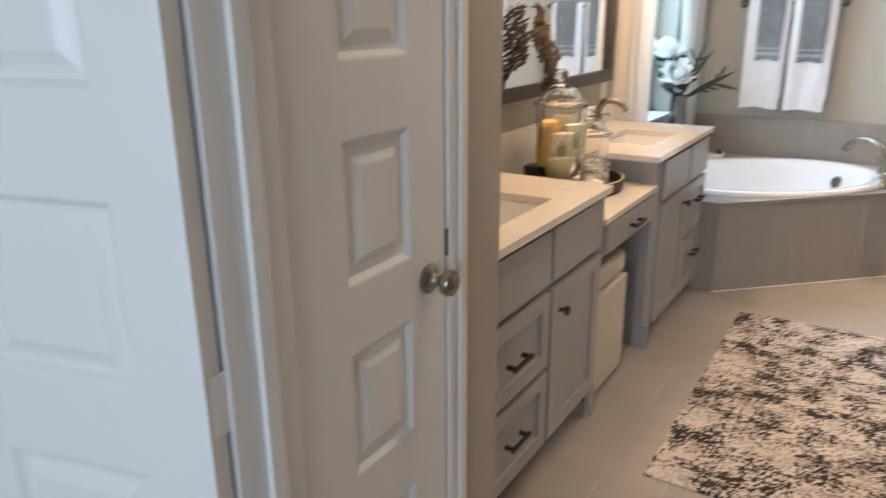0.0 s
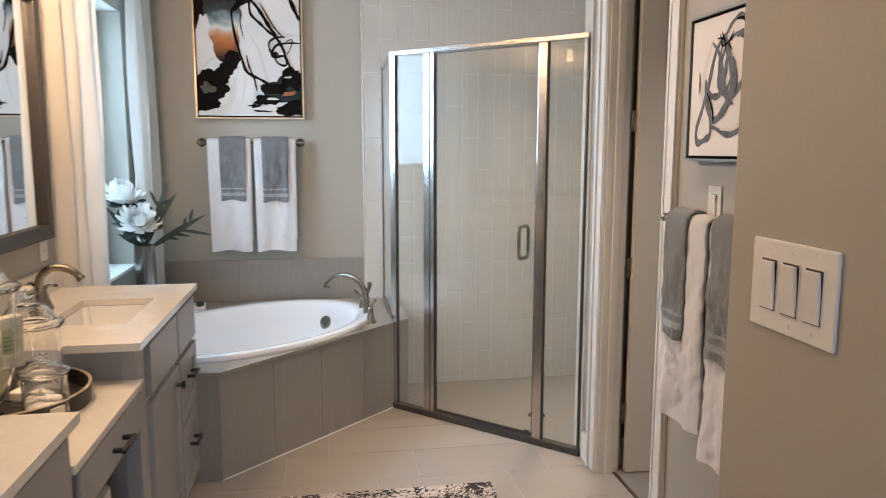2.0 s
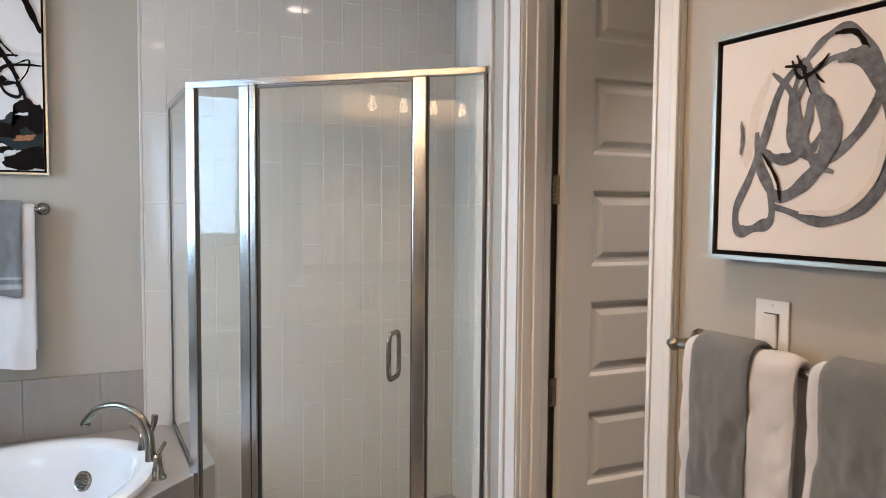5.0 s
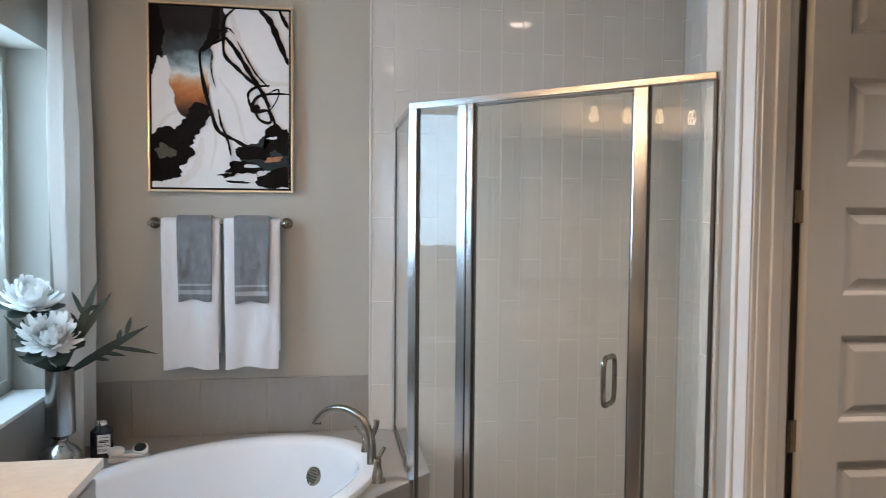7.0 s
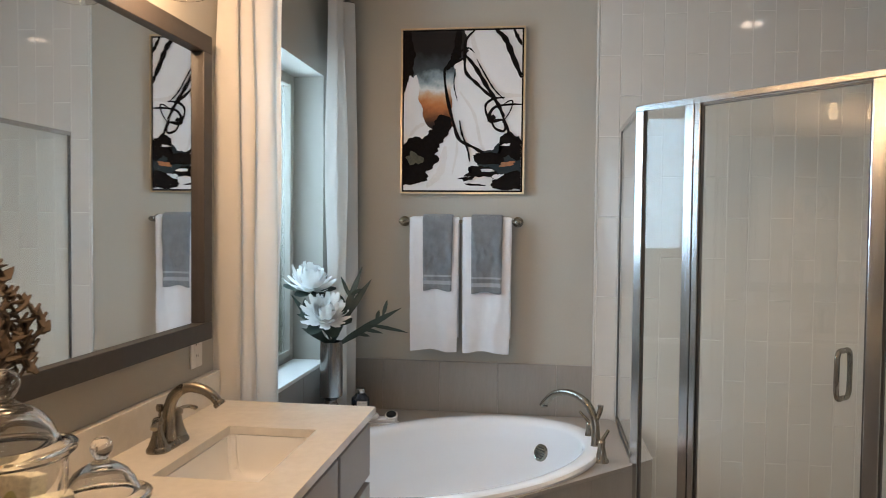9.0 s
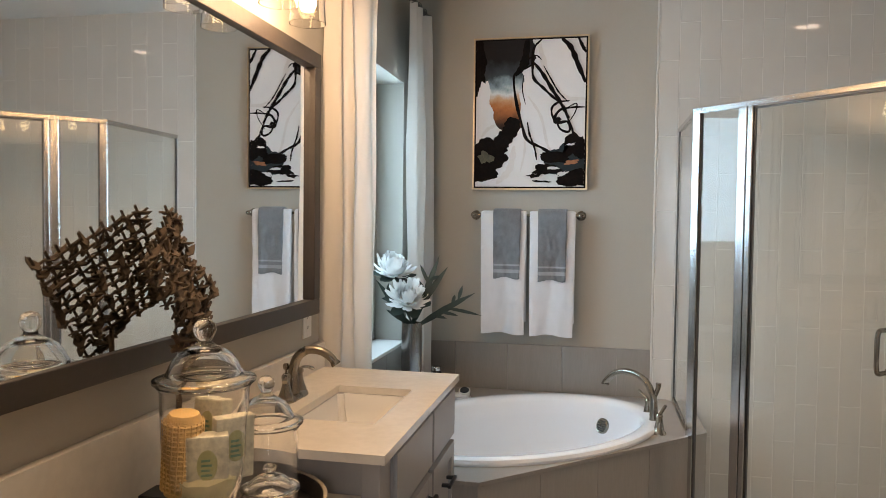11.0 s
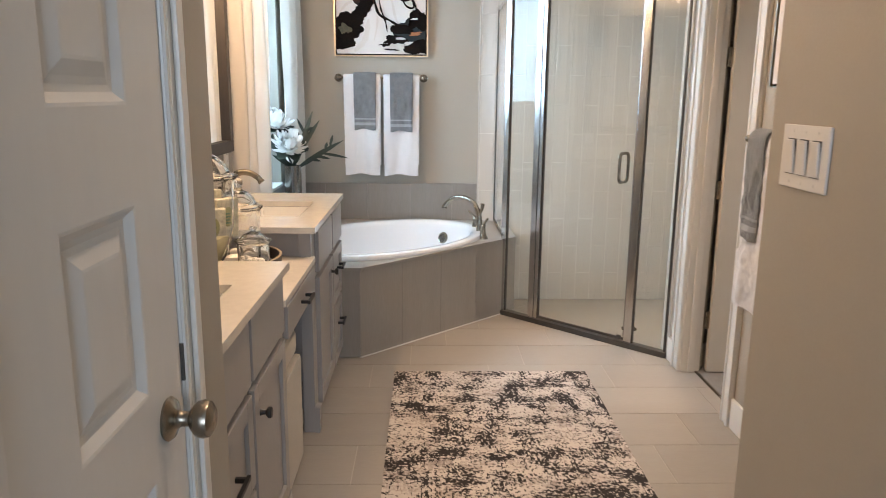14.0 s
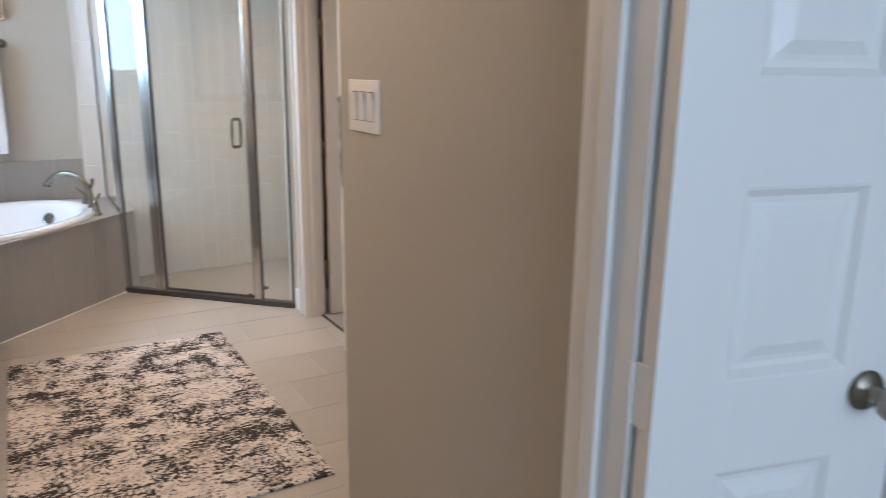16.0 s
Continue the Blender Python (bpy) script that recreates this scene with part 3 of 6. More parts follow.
for y0, y1 in ((3.978, 4.066), (3.336, 3.420)):
    part("casing_length", box((XE - 0.016, y0, 0), (XE, y1, 2.50), 0.004), TRIM, cl)
    part("back_band", box((XE - 0.026, y0 + (0.066 if y0 > 3.9 else 0), 0), (XE - 0.016, y1 - (0 if y0 > 3.9 else 0.062), 2.51), 0.004), TRIM, cl)
    part("bead", box((XE - 0.021, y0 + (0.004 if y0 > 3.9 else 0.068), 0), (XE - 0.016, y1 - (0.07 if y0 > 3.9 else 0.004), 2.5), 0.002), TRIM, cl)
part("casing_length", box((XE - 0.016, 3.336, 2.44), (XE, 4.066, 2.50), 0.004), TRIM, cl)

# narrow door in the east wall
wc = thing("door_closed", (XE, 2.3, 0), "closed narrow white panelled door with white hinges", "door", kind="structure")
panel_leaf("leaf", 0.47, pose(XE + 0.012, 2.54, 0, 0, 0, -90), wc)
for z in (0.28, 0.914, 1.58, 2.25):
    hinge(pose(XE - 0.022, 2.588, z, 0, 0, -90), wc, TRIM)
casing("trim_closed_door", [((XE - 0.016, 2.545, 0), (XE, 2.598, 2.50)), ((XE - 0.022, 2.55, 0), (XE - 0.016, 2.565, 2.5)), ((XE - 0.016, 2.0, 2.44), (XE, 2.545, 2.50))])


# baseboards
def baseboard(lo, hi):
    bm = box(lo, hi, 0.003)
    tagged(part("baseboard", bm, TRIM), "white painted baseboard", "baseboard", kind="structure")


baseboard((XE - 0.014, 2.60, 0), (XE, 3.336, 0.13))
baseboard((XE - 0.014, 4.066, 0), (XE, 4.16, 0.13))
baseboard((XL, 1.526, 0), (XL + 0.014, 1.717, 0.13))
baseboard((XR - 0.014, YENTRY + 0.02, 0), (XR, 2.01, 0.13))
baseboard((XR - 0.012, 2.01, 0), (XE, 2.024, 0.13))
baseboard((XE + 0.125, 4.036, 0), (3.0, 4.05, 0.13))

# bathtub deck and tub
deck = thing("tub_deck", (-0.2, 4.9, 0), "bathtub surround with taupe tiled deck and skirt", "tub deck", kind="structure")
TUBC, TUBA, TUBB, TUBR = (-0.235, 4.945), 0.74, 0.50, 42.0


def oval(k, a=0.0, n=72):
    th = 2 * math.pi * k / n
    u, v = (TUBA - a) * math.cos(th), (TUBB - a) * math.sin(th)
    c, s = math.cos(radians(TUBR)), math.sin(radians(TUBR))
    return (TUBC[0] + c * u - s * v, TUBC[1] + s * u + c * v)


deck_poly = [(-0.42, 4.165), (-0.305, 4.165), (0.522, 4.962), (0.522, YN - 0.012), (XW + 0.012, YN - 0.012), (XW + 0.012, 4.245), (-0.42, 4.245)]


def on_outline(p, poly):
    """Where the ray from the tub's middle through p leaves the polygon."""
    c, d = Vector(TUBC), (Vector(p) - Vector(TUBC))
    best = 9
    for a, b in zip(poly, poly[1:] + poly[:1]):
        a, e = Vector(a), Vector(b) - Vector(a)
        den = d.x * e.y - d.y * e.x
        if abs(den) > 1e-9:
            w = a - c
            t, u = (w.x * e.y - w.y * e.x) / den, (w.x * d.y - w.y * d.x) / den
            if t > 0 and -1e-6 <= u <= 1 + 1e-6:
                best = min(best, t)
    return c + best * d


bm = bmesh.new()
ring_i = [bm.verts.new((*oval(k, 0.03), DECK)) for k in range(72)]
ring_o = [bm.verts.new((*on_outline(oval(k), deck_poly), DECK)) for k in range(72)]
ring_b = [bm.verts.new((v.co.x, v.co.y, DECK - 0.02)) for v in ring_o]
for k in range(72):
    n = (k + 1) % 72
    bm.faces.new((ring_i[k], ring_i[n], ring_o[n], ring_o[k]))
    bm.faces.new((ring_o[k], ring_o[n], ring_b[n], ring_b[k]))
part("deck_top", bm, DTILE, deck)
part("deck_edge", prism([(-0.42, 4.160), (-0.302, 4.160), (0.524, 4.956), (0.524, 4.985), (-0.31, 4.19), (-0.42, 4.19)], DECK - 0.012, DECK + 0.003, 0.001), DTILE, deck)
s0, s1 = Vector((-0.31, 4.168)), Vector((0.53, 4.975))
run = (s1 - s0).length
dirv = (s1 - s0).normalized()
skm = Matrix.Translation((s0.x, s0.y, 0)) @ Matrix.Rotation(math.atan2(dirv.y, dirv.x), 4, "Z")
edges = [0, 0.30, 0.605, 0.91, run]
for a, b in zip(edges, edges[1:]):
    part("tile", box((a + 0.0008, 0, 0.004), (b - 0.0008, 0.012, DECK - 0.012), 0.0008, skm), DTILE, deck)
part("tile", box((-0.43, 4.168, 0.004), (-0.311, 4.18, DECK - 0.012), 0.0008), DTILE, deck)
part("caulk", box((0, -0.004, 0), (run, 0.006, 0.006), 0.001, skm), TRIM, deck)
part("skirt_core", prism([(-0.41, 4.19), (-0.30, 4.195), (0.51, 4.985), (0.51, 5.05), (-0.33, 4.235), (-0.41, 4.235)], 0, DECK - 0.03), GROUT, deck)

tub = thing("bathtub", (*TUBC, DECK), "glossy white oval drop-in bathtub", "bathtub")
bm = bmesh.new()
rings = []
for inset, z in ((-0.005, 0.0), (-0.008, 0.012), (-0.002, 0.024), (0.012, 0.029), (0.05, 0.026), (0.068, 0.018), (0.078, 0.0), (0.088, -0.08), (0.105, -0.22), (0.14, -0.36), (0.20, -0.41), (0.30, -0.42), (0.45, -0.42)):
    rings.append([bm.verts.new((*oval(k, inset), DECK + z)) for k in range(72)])
for a, b in zip(rings, rings[1:]):
    for k in range(72):
        bm.faces.new((a[k], a[(k + 1) % 72], b[(k + 1) % 72], b[k]))
bm.faces.new(rings[-1])
part("shell", bm, ACRYL, tub, smooth=True)
om = pose(0.155, 5.165, 0.462, 0, -72, 40)
ov = part("overflow", lathe([(0, 0), (0.036, 0), (0.038, 0.004), (0.038, 0.014), (0.034, 0.018), (0.03, 0.016), (0, 0.016)], om, 32), NICKEL, tub, "round nickel overflow grille", smooth=True)
for k in range(5):
    y = -0.022 + 0.011 * k
    w = math.sqrt(0.028 ** 2 - y * y)
    part("slot", box((y - 0.0028, -w, 0.0155), (y + 0.0028, w, 0.0175), 0.0006, om), SLOT, ov)

# wall tiles behind the tub: backing strip and pieces
for k, (a, b) in enumerate(zip((XW, -0.688, -0.383, -0.077, 0.226), (-0.688, -0.383, -0.077, 0.226, 0.404))):
    part("tile", box((a + 0.001, YN - 0.011, DECK), (b - 0.001, YN - 0.001, 0.762), 0.001), DTILE, wall_north)
for a, b in ((4.245, 4.545), (4.545, 4.85), (4.85, 5.155), (5.155, 5.46), (5.46, 5.678)):
    part("tile", box((XW + 0.001, a + 0.001, DECK), (XW + 0.011, b - 0.001, 0.762), 0.001), DTILE, wall_west)

# shower enclosure along a diagonal
enc = thing("shower_enclosure", (0.95, 4.57, 0), "neo-angle shower enclosure of clear glass in satin metal frames", "shower")
A, B = Vector((0.535, 4.985)), Vector((1.345, 4.187))
LEN = (B - A).length
dm = Matrix.Translation((A.x, A.y, 0)) @ Matrix.Rotation(math.atan2(B.y - A.y, B.x - A.x), 4, "Z")
TOP = 1.975
part("header_rail", box((-0.014, -0.018, TOP - 0.024), (LEN, 0.018, TOP), 0.003, dm), CHROME, enc)
part("bottom_track", box((-0.02, -0.026, -0.002), (LEN + 0.01, 0.026, 0.03), 0.004, dm), DARK, enc)
part("curb", box((0.0, 0.0, -0.12), (LEN + 0.02, 0.05, -0.004), 0.002, dm), PAN, enc)
for a, b in ((-0.014, 0.024), (0.214, 0.254), (0.258, 0.282), (0.885, 0.932)):
    part("post", box((a, -0.016, 0.03), (b, 0.016, TOP - 0.024), 0.003, dm), CHROME, enc)
part("post", box((LEN - 0.010, -0.014, 0.03), (LEN + 0.002, 0.014, TOP - 0.024), 0.002, dm), DARK, enc)
for a, b in ((0.024, 0.214), (0.932, LEN - 0.008)):
    part("glass_panel", box((a, -0.003, 0.03), (b, 0.003, TOP - 0.024), m=dm), GLASS, enc, shadow=False)
for x in (0.0265, 0.2115, 0.9345):
    part("gasket", box((x - 0.0025, -0.008, 0.03), (x + 0.0025, 0.008, TOP - 0.026), m=dm), SLOT, enc)
sdoor = part("shower_door", box((0.288, -0.003, 0.042), (0.880, 0.003, TOP - 0.03), m=dm), GLASS, enc, shadow=False)
for lo, hi in (((0.284, -0.007, 0.036), (0.290, 0.007, TOP - 0.027)), ((0.877, -0.007, 0.036), (0.883, 0.007, TOP - 0.027)), ((0.290, -0.007, 0.036), (0.877, 0.007, 0.05)), ((0.290, -0.005, TOP - 0.036), (0.877, 0.005, TOP - 0.027))):
    part("door_edge", box(lo, hi, 0.001, dm), DARK, sdoor)
for s in (-1, 1):
    pts = smooth_line([(0.815, 0.003 * s, 0.93), (0.815, 0.03 * s, 0.93), (0.815, 0.045 * s, 0.945), (0.815, 0.048 * s, 0.975), (0.815, 0.048 * s, 1.04), (0.815, 0.045 * s, 1.07), (0.815, 0.03 * s, 1.085), (0.815, 0.003 * s, 1.085)], 6)
    part("handle", sweep(pts, 0.0085, 14, dm), NICKEL, sdoor, "satin nickel pull handle", smooth=True)
part("sweep_bumper", box((0.84, -0.014, 0.036), (0.866, -0.004, 0.062), 0.003, dm), DARK, sdoor)
# the side light stands on the tub deck
part("header_rail", box((0.522, 4.985, TOP - 0.024), (0.548, YN - 0.012, TOP), 0.003), CHROME, enc)
part("glass_panel", box((0.532, 4.99, DECK + 0.012), (0.538, YN - 0.02, TOP - 0.024)), GLASS, enc, shadow=False)
part("side_track", box((0.525, 4.975, DECK + 0.003), (0.545, YN - 0.012, DECK + 0.016), 0.002), NICKEL, enc)
part("side_channel", box((0.528, YN - 0.026, DECK + 0.016), (0.542, YN - 0.010, TOP - 0.024), 0.002), DARK, enc)
part("gasket", box((0.530, 4.990, DECK + 0.016), (0.540, 4.996, TOP - 0.024)), SLOT, enc)
struct("shower_knee_wall", prism([(0.524, 5.0), (0.56, 5.0), (0.62, 5.06), (0.62, YN - 0.012), (0.524, YN - 0.012)], -0.10, DECK - 0.001), DTILE, "tiled knee wall under the side light", "wall")
dr = thing("shower_drain", (1.37, 4.97, -0.10), "round metal shower floor drain", "drain")
part("drain_cover", lathe([(0, 0.001), (0.05, 0.001), (0.05, 0.006), (0.045, 0.008), (0, 0.008)], pose(1.37, 4.97, -0.10), 28), NICKEL, dr)
for k in range(5):
    part("slot", box((1.37 - 0.03, 4.944 + 0.013 * k - 0.003, -0.0925), (1.37 + 0.03, 4.944 + 0.013 * k + 0.003, -0.0912)), SLOT, dr)

# Fixtures outside the shower are added to carry the unseen fill lamps.
for x, y in ((1.40, 4.72), (0.72, 3.2), (0.05, 1.85), (2.1, 3.3)):
    d = thing("downlight", (x, y, HIGH), "round white recessed ceiling downlight, lit, known in the shower, added unseen elsewhere", "downlight", "downlights")
    part("trim_ring", lathe([(0.065, -0.001), (0.095, -0.001), (0.092, -0.008), (0.066, -0.006), (0.065, -0.001)], pose(x, y, HIGH), 32), PLATE, d, smooth=True)
    part("lens", lathe([(0, -0.010), (0.03, -0.0095), (0.055, -0.0075), (0.066, -0.004)], pose(x, y, HIGH), 32), DOWNL, d, smooth=True)

# ---- vanity ----
XF = -0.425


def front(name, y0, y1, z0, z1, parent, recessed=True):
    """A drawer or door front with a flat recessed field, facing +x."""
    ob = part(name, box((XF, y0, z0), (XF + 0.008, y1, z1), 0.001), CABINET, parent)
    w = 0.05 if recessed else 0
    if recessed:
        for lo, hi in (((y0, z0), (y0 + w, z1)), ((y1 - w, z0), (y1, z1)), ((y0 + w, z0), (y1 - w, z0 + w)), ((y0 + w, z1 - w), (y1 - w, z1))):
            part("rail", box((XF + 0.008, lo[0], lo[1]), (XF + 0.02, hi[0], hi[1]), 0.0018), CABINET, ob)
    else:
        part("face", box((XF + 0.008, y0, z0), (XF + 0.02, y1, z1), 0.003), CABINET, ob)
    return ob


def pull(y, z, parent, length=0.12):
    x = XF + 0.02
    bm = box((x + 0.024, y - length / 2, z - 0.006), (x + 0.034, y + length / 2, z + 0.006), 0.002)
    for s in (-1, 1):
        box((x, y + s * (length / 2 - 0.014) - 0.006, z - 0.006), (x + 0.026, y + s * (length / 2 - 0.014) + 0.006, z + 0.006), 0.0015, bm=bm)
    part("pull", bm, BLACK, parent, "black bar pull")


def knob(y, z, parent):
    prof = [(0, 0), (0.009, 0), (0.007, 0.004), (0.006, 0.014), (0.012, 0.018), (0.0155, 0.022), (0.0155, 0.028), (0.013, 0.031), (0, 0.032)]
    part("knob", lathe(prof, pose(XF + 0.02, y, z, 0, 90, 0), 20), BLACK, parent, "black round knob", smooth=True)


def foot(y, s, parent):
    own = bmesh.new()
    out = [(0, 0.11), (0.055, 0.11), (0.05, 0.07), (0.035, 0.035), (0.04, 0.012), (0.045, 0.0), (-0.004, 0.0), (0.0, 0.02)]
    f = own.faces.new([own.verts.new((XF + 0.002, y + s * a, z)) for a, z in out])
    ext = bmesh.ops.extrude_face_region(own, geom=[f])
    bmesh.ops.translate(own, verts=[v for v in ext["geom"] if isinstance(v, bmesh.types.BMVert)], vec=(0.02, 0, 0))
    part("bracket_foot", own, CABINET, parent)


def carcass(name, y0, y1, label):
    c = thing(name, ((XW + XF) / 2, (y0 + y1) / 2, 0), label, "vanity cabinet", "vanity cabinets")
    part("body", box((XW + 0.003, y0, 0.10), (XF, y1, 0.70), 0.002), CABINET, c)
    part("top_rail", box((XF - 0.02, y0, 0.70), (XF, y1, 0.853)), CABINET, c)
    for a in (y0, y1 - 0.018):
        part("side_panel", box((XW + 0.003, a, 0.70), (XF - 0.02, a + 0.018, 0.853)), CABINET, c)
    part("toe_kick", box((XW + 0.02, y0 + 0.01, 0.0), (XF - 0.06, y1 - 0.01, 0.10)), CABINET, c)
    return c


cab = carcass("vanity_cabinet", 1.72, 2.655, "grey painted shaker vanity base with three drawers and a door")
d = front("drawer_front", 1.735, 2.203, 0.665, 0.835, cab, False)
d = front("drawer_front", 1.735, 2.203, 0.395, 0.640, cab)
pull(1.967, 0.512, d)
d = front("drawer_front", 1.735, 2.203, 0.115, 0.375, cab)
pull(1.967, 0.258, d)
d = front("drawer_front", 2.226, 2.64, 0.665, 0.835, cab, False)
d = front("cabinet_door", 2.226, 2.64, 0.115, 0.640, cab)
knob(2.282, 0.556, d)
foot(2.655, -1, cab)
foot(1.722, 1, cab)

cab = carcass("vanity_cabinet", 3.305, 4.215, "grey painted shaker vanity base beside the tub with drawers")
part("side_stile", box((XF - 0.045, 3.29, 0.0), (XF + 0.004, 3.372, 0.853), 0.003), CABINET, cab)
d = front("drawer_front", 3.40, 3.825, 0.665, 0.835, cab, False)
d = front("cabinet_door", 3.40, 3.825, 0.085, 0.640, cab)
knob(3.775, 0.575, d)
d = front("drawer_front", 3.85, 4.20, 0.665, 0.835, cab, False)
d = front("drawer_front", 3.85, 4.20, 0.385, 0.640, cab)
pull(4.02, 0.545, d, 0.11)
d = front("drawer_front", 3.85, 4.20, 0.075, 0.365, cab)
pull(4.02, 0.258, d, 0.11)
foot(3.29, 1, cab)
foot(4.215, -1, cab)

desk = thing("makeup_desk", (-0.7, 2.98, 0.62), "grey painted makeup desk apron with one drawer between the cabinets", "desk", "vanity cabinets")
part("apron", box((XF - 0.03, 2.657, 0.60), (XF, 3.303, 0.728), 0.002), CABINET, desk)
part("back_panel", box((XW + 0.003, 2.657, 0.0), (XW + 0.015, 3.303, 0.728)), CABINET, desk)
d = front("drawer_front", 2.70, 3.275, 0.615, 0.722, desk, False)
pull(2.995, 0.668, d)


def slab(name, lo, hi, hole, label, z0=0.855, z1=0.879, splash=0.979):
    """Worktop with a rectangular sink opening."""
    root = thing(name, ((lo[0] + hi[0]) / 2, (lo[1] + hi[1]) / 2, z0), label, "countertop", "vanity tops")
    if hole:
        (hx0, hy0), (hx1, hy1) = hole
        own = bmesh.new()
        xs, ys = (lo[0], hx0, hx1, hi[0]), (lo[1], hy0, hy1, hi[1])
        grid = {}
        for i, x in enumerate(xs):
            for j, y in enumerate(ys):
                for k, z in enumerate((z0, z1)):
                    grid[i, j, k] = own.verts.new((x, y, z))
        for i in range(3):
            for j in range(3):
                if (i, j) == (1, 1):
                    continue
                for k in (0, 1):
                    own.faces.new([grid[i, j, k], grid[i + 1, j, k], grid[i + 1, j + 1, k], grid[i, j + 1, k]])
        for a, b in [((0, j), (0, j + 1)) for j in range(3)] + [((3, j), (3, j + 1)) for j in range(3)] + [((i, 0), (i + 1, 0)) for i in range(3)] + [((i, 3), (i + 1, 3)) for i in range(3)] + [((1, 1), (2, 1)), ((1, 2), (2, 2)), ((1, 1), (1, 2)), ((2, 1), (2, 2))]:
            own.faces.new([grid[*a, 0], grid[*b, 0], grid[*b, 1], grid[*a, 1]])
        sharp = [e for e in own.edges if len(e.link_faces) == 2 and abs(e.calc_face_angle(0)) > 0.5]
        bmesh.ops.bevel(own, geom=sharp, offset=0.0035, segments=2, affect="EDGES")
    else:
        own = box((*lo, z0), (*hi, z1), 0.003)
    part("slab", own, QUARTZ, root)
    y0, y1 = (lo[1], hi[1]) if hole else (2.668, 3.248)
    part("backsplash", box((XW + 0.001, y0, z1), (XW + 0.026, y1, splash)), QUARTZ, root)
    return root


slab("countertop", (XW + 0.001, 1.718), (-0.388, 2.668), ((-0.80, 1.88), (-0.49, 2.385)), "cream quartz countertop with an undermount sink opening")
slab("countertop", (XW + 0.001, 3.248), (-0.396, 4.237), ((-0.770, 3.51), (-0.505, 3.945)), "cream quartz countertop with an undermount sink opening")
slab("desktop", (XW + 0.001, 2.67), (-0.405, 3.303), None, "lower cream quartz makeup desk top", 0.73, 0.753)


def basin(x0, x1, y0, y1):
    b = thing("sink", ((x0 + x1) / 2, (y0 + y1) / 2, 0.70), "white rectangular undermount porcelain sink", "sink", "sinks")
    own = bmesh.new()
    rings = []
    for inset, z in ((-0.012, 0.853), (0.002, 0.853), (0.006, 0.80), (0.015, 0.755), (0.04, 0.735), (0.10, 0.727)):
        rings.append([own.verts.new(v) for v in ((x0 + inset, y0 + inset, z), (x1 - inset, y0 + inset, z), (x1 - inset, y1 - inset, z), (x0 + inset, y1 - inset, z))])
    for a, c in zip(rings, rings[1:]):
        for i in range(4):
            own.faces.new((a[i], a[(i + 1) % 4], c[(i + 1) % 4], c[i]))
    own.faces.new(rings[-1])
    bmesh.ops.bevel(own, geom=[e for e in own.edges if abs(e.verts[0].co.z - e.verts[1].co.z) > 0.005], offset=0.02, segments=3, affect="EDGES")
    part("bowl", own, PORC, b, smooth=True)
    part("drain", lathe([(0, 0.002), (0.02, 0.002), (0.022, 0.0), (0.022, -0.002)], pose((x0 + x1) / 2, (y0 + y1) / 2, 0.728), 24), NICKEL, b, smooth=True)


basin(-0.80, -0.49, 1.88, 2.385)
basin(-0.770, -0.505, 3.51, 3.945)


def vanity_faucet(y):
    """Centerset faucet: oval plate, bell handles with levers, arched spout and lift rod."""
    fx = -0.85
    f = thing("faucet", (fx, y, 0.879), "brushed nickel centerset faucet with an arched spout", "faucet", "vanity faucets")
    own = bmesh.new()
    rings = []
    for grow, z in ((0.004, 0.0), (0.004, 0.006), (0.0, 0.014), (-0.004, 0.017)):
        ring = []
        for k in range(40):
            a = 2 * math.pi * k / 40
            ring.append(own.verts.new((fx + (0.026 + grow) * math.cos(a), y + math.copysign(0.052, math.sin(a)) * min(1, abs(math.sin(a)) * 6) + (0.026 + grow) * math.sin(a), 0.879 + z)))
        rings.append(ring)
    for a, b in zip(rings, rings[1:]):
        for k in range(40):
            own.faces.new((a[k], a[(k + 1) % 40], b[(k + 1) % 40], b[k]))
    own.faces.new(rings[-1])
    part("base_plate", own, NICKEL, f, smooth=True)
    body = [(0.0, 0.0), (0.023, 0.0), (0.022, 0.012), (0.018, 0.035), (0.0165, 0.06), (0.0, 0.06)]
    part("spout_base", lathe(body, pose(fx, y, 0.893), 20), NICKEL, f, smooth=True)
    pts = smooth_line([(fx, y, 0.93), (fx + 0.002, y, 0.975), (fx + 0.018, y, 1.015), (fx + 0.052, y, 1.038), (fx + 0.095, y, 1.036), (fx + 0.128, y, 1.018), (fx + 0.148, y, 0.994)], 7)
    part("spout", sweep(pts, lambda t: 0.0165 - 0.004 * t + (0.003 if t > 0.93 else 0), 16), NICKEL, f, smooth=True)
    rod_ = [(0, 0), (0.004, 0), (0.004, 0.075), (0.009, 0.08), (0.0105, 0.088), (0.008, 0.096), (0, 0.098)]
    part("lift_rod", lathe(rod_, pose(fx - 0.024, y, 0.893), 14), NICKEL, f, smooth=True)
    for s in (-1, 1):
        prof = [(0, 0), (0.024, 0), (0.0225, 0.008), (0.017, 0.022), (0.012, 0.042), (0.0105, 0.056), (0.0145, 0.061), (0.0145, 0.068), (0.010, 0.075), (0, 0.077)]
        h = part("handle", lathe(prof, pose(fx, y + s * 0.053, 0.893), 20), NICKEL, f, smooth=True)
        lever = smooth_line([(fx, y + s * 0.053, 0.962), (fx + 0.006, y + s * 0.072, 0.966), (fx + 0.014, y + s * 0.092, 0.963), (fx + 0.022, y + s * 0.112, 0.955)], 5)
        part("lever", sweep(lever, lambda t: 0.0055 + 0.0035 * t, 10, flat=0.7), NICKEL, h, smooth=True)


vanity_faucet(2.18)
vanity_faucet(3.735)

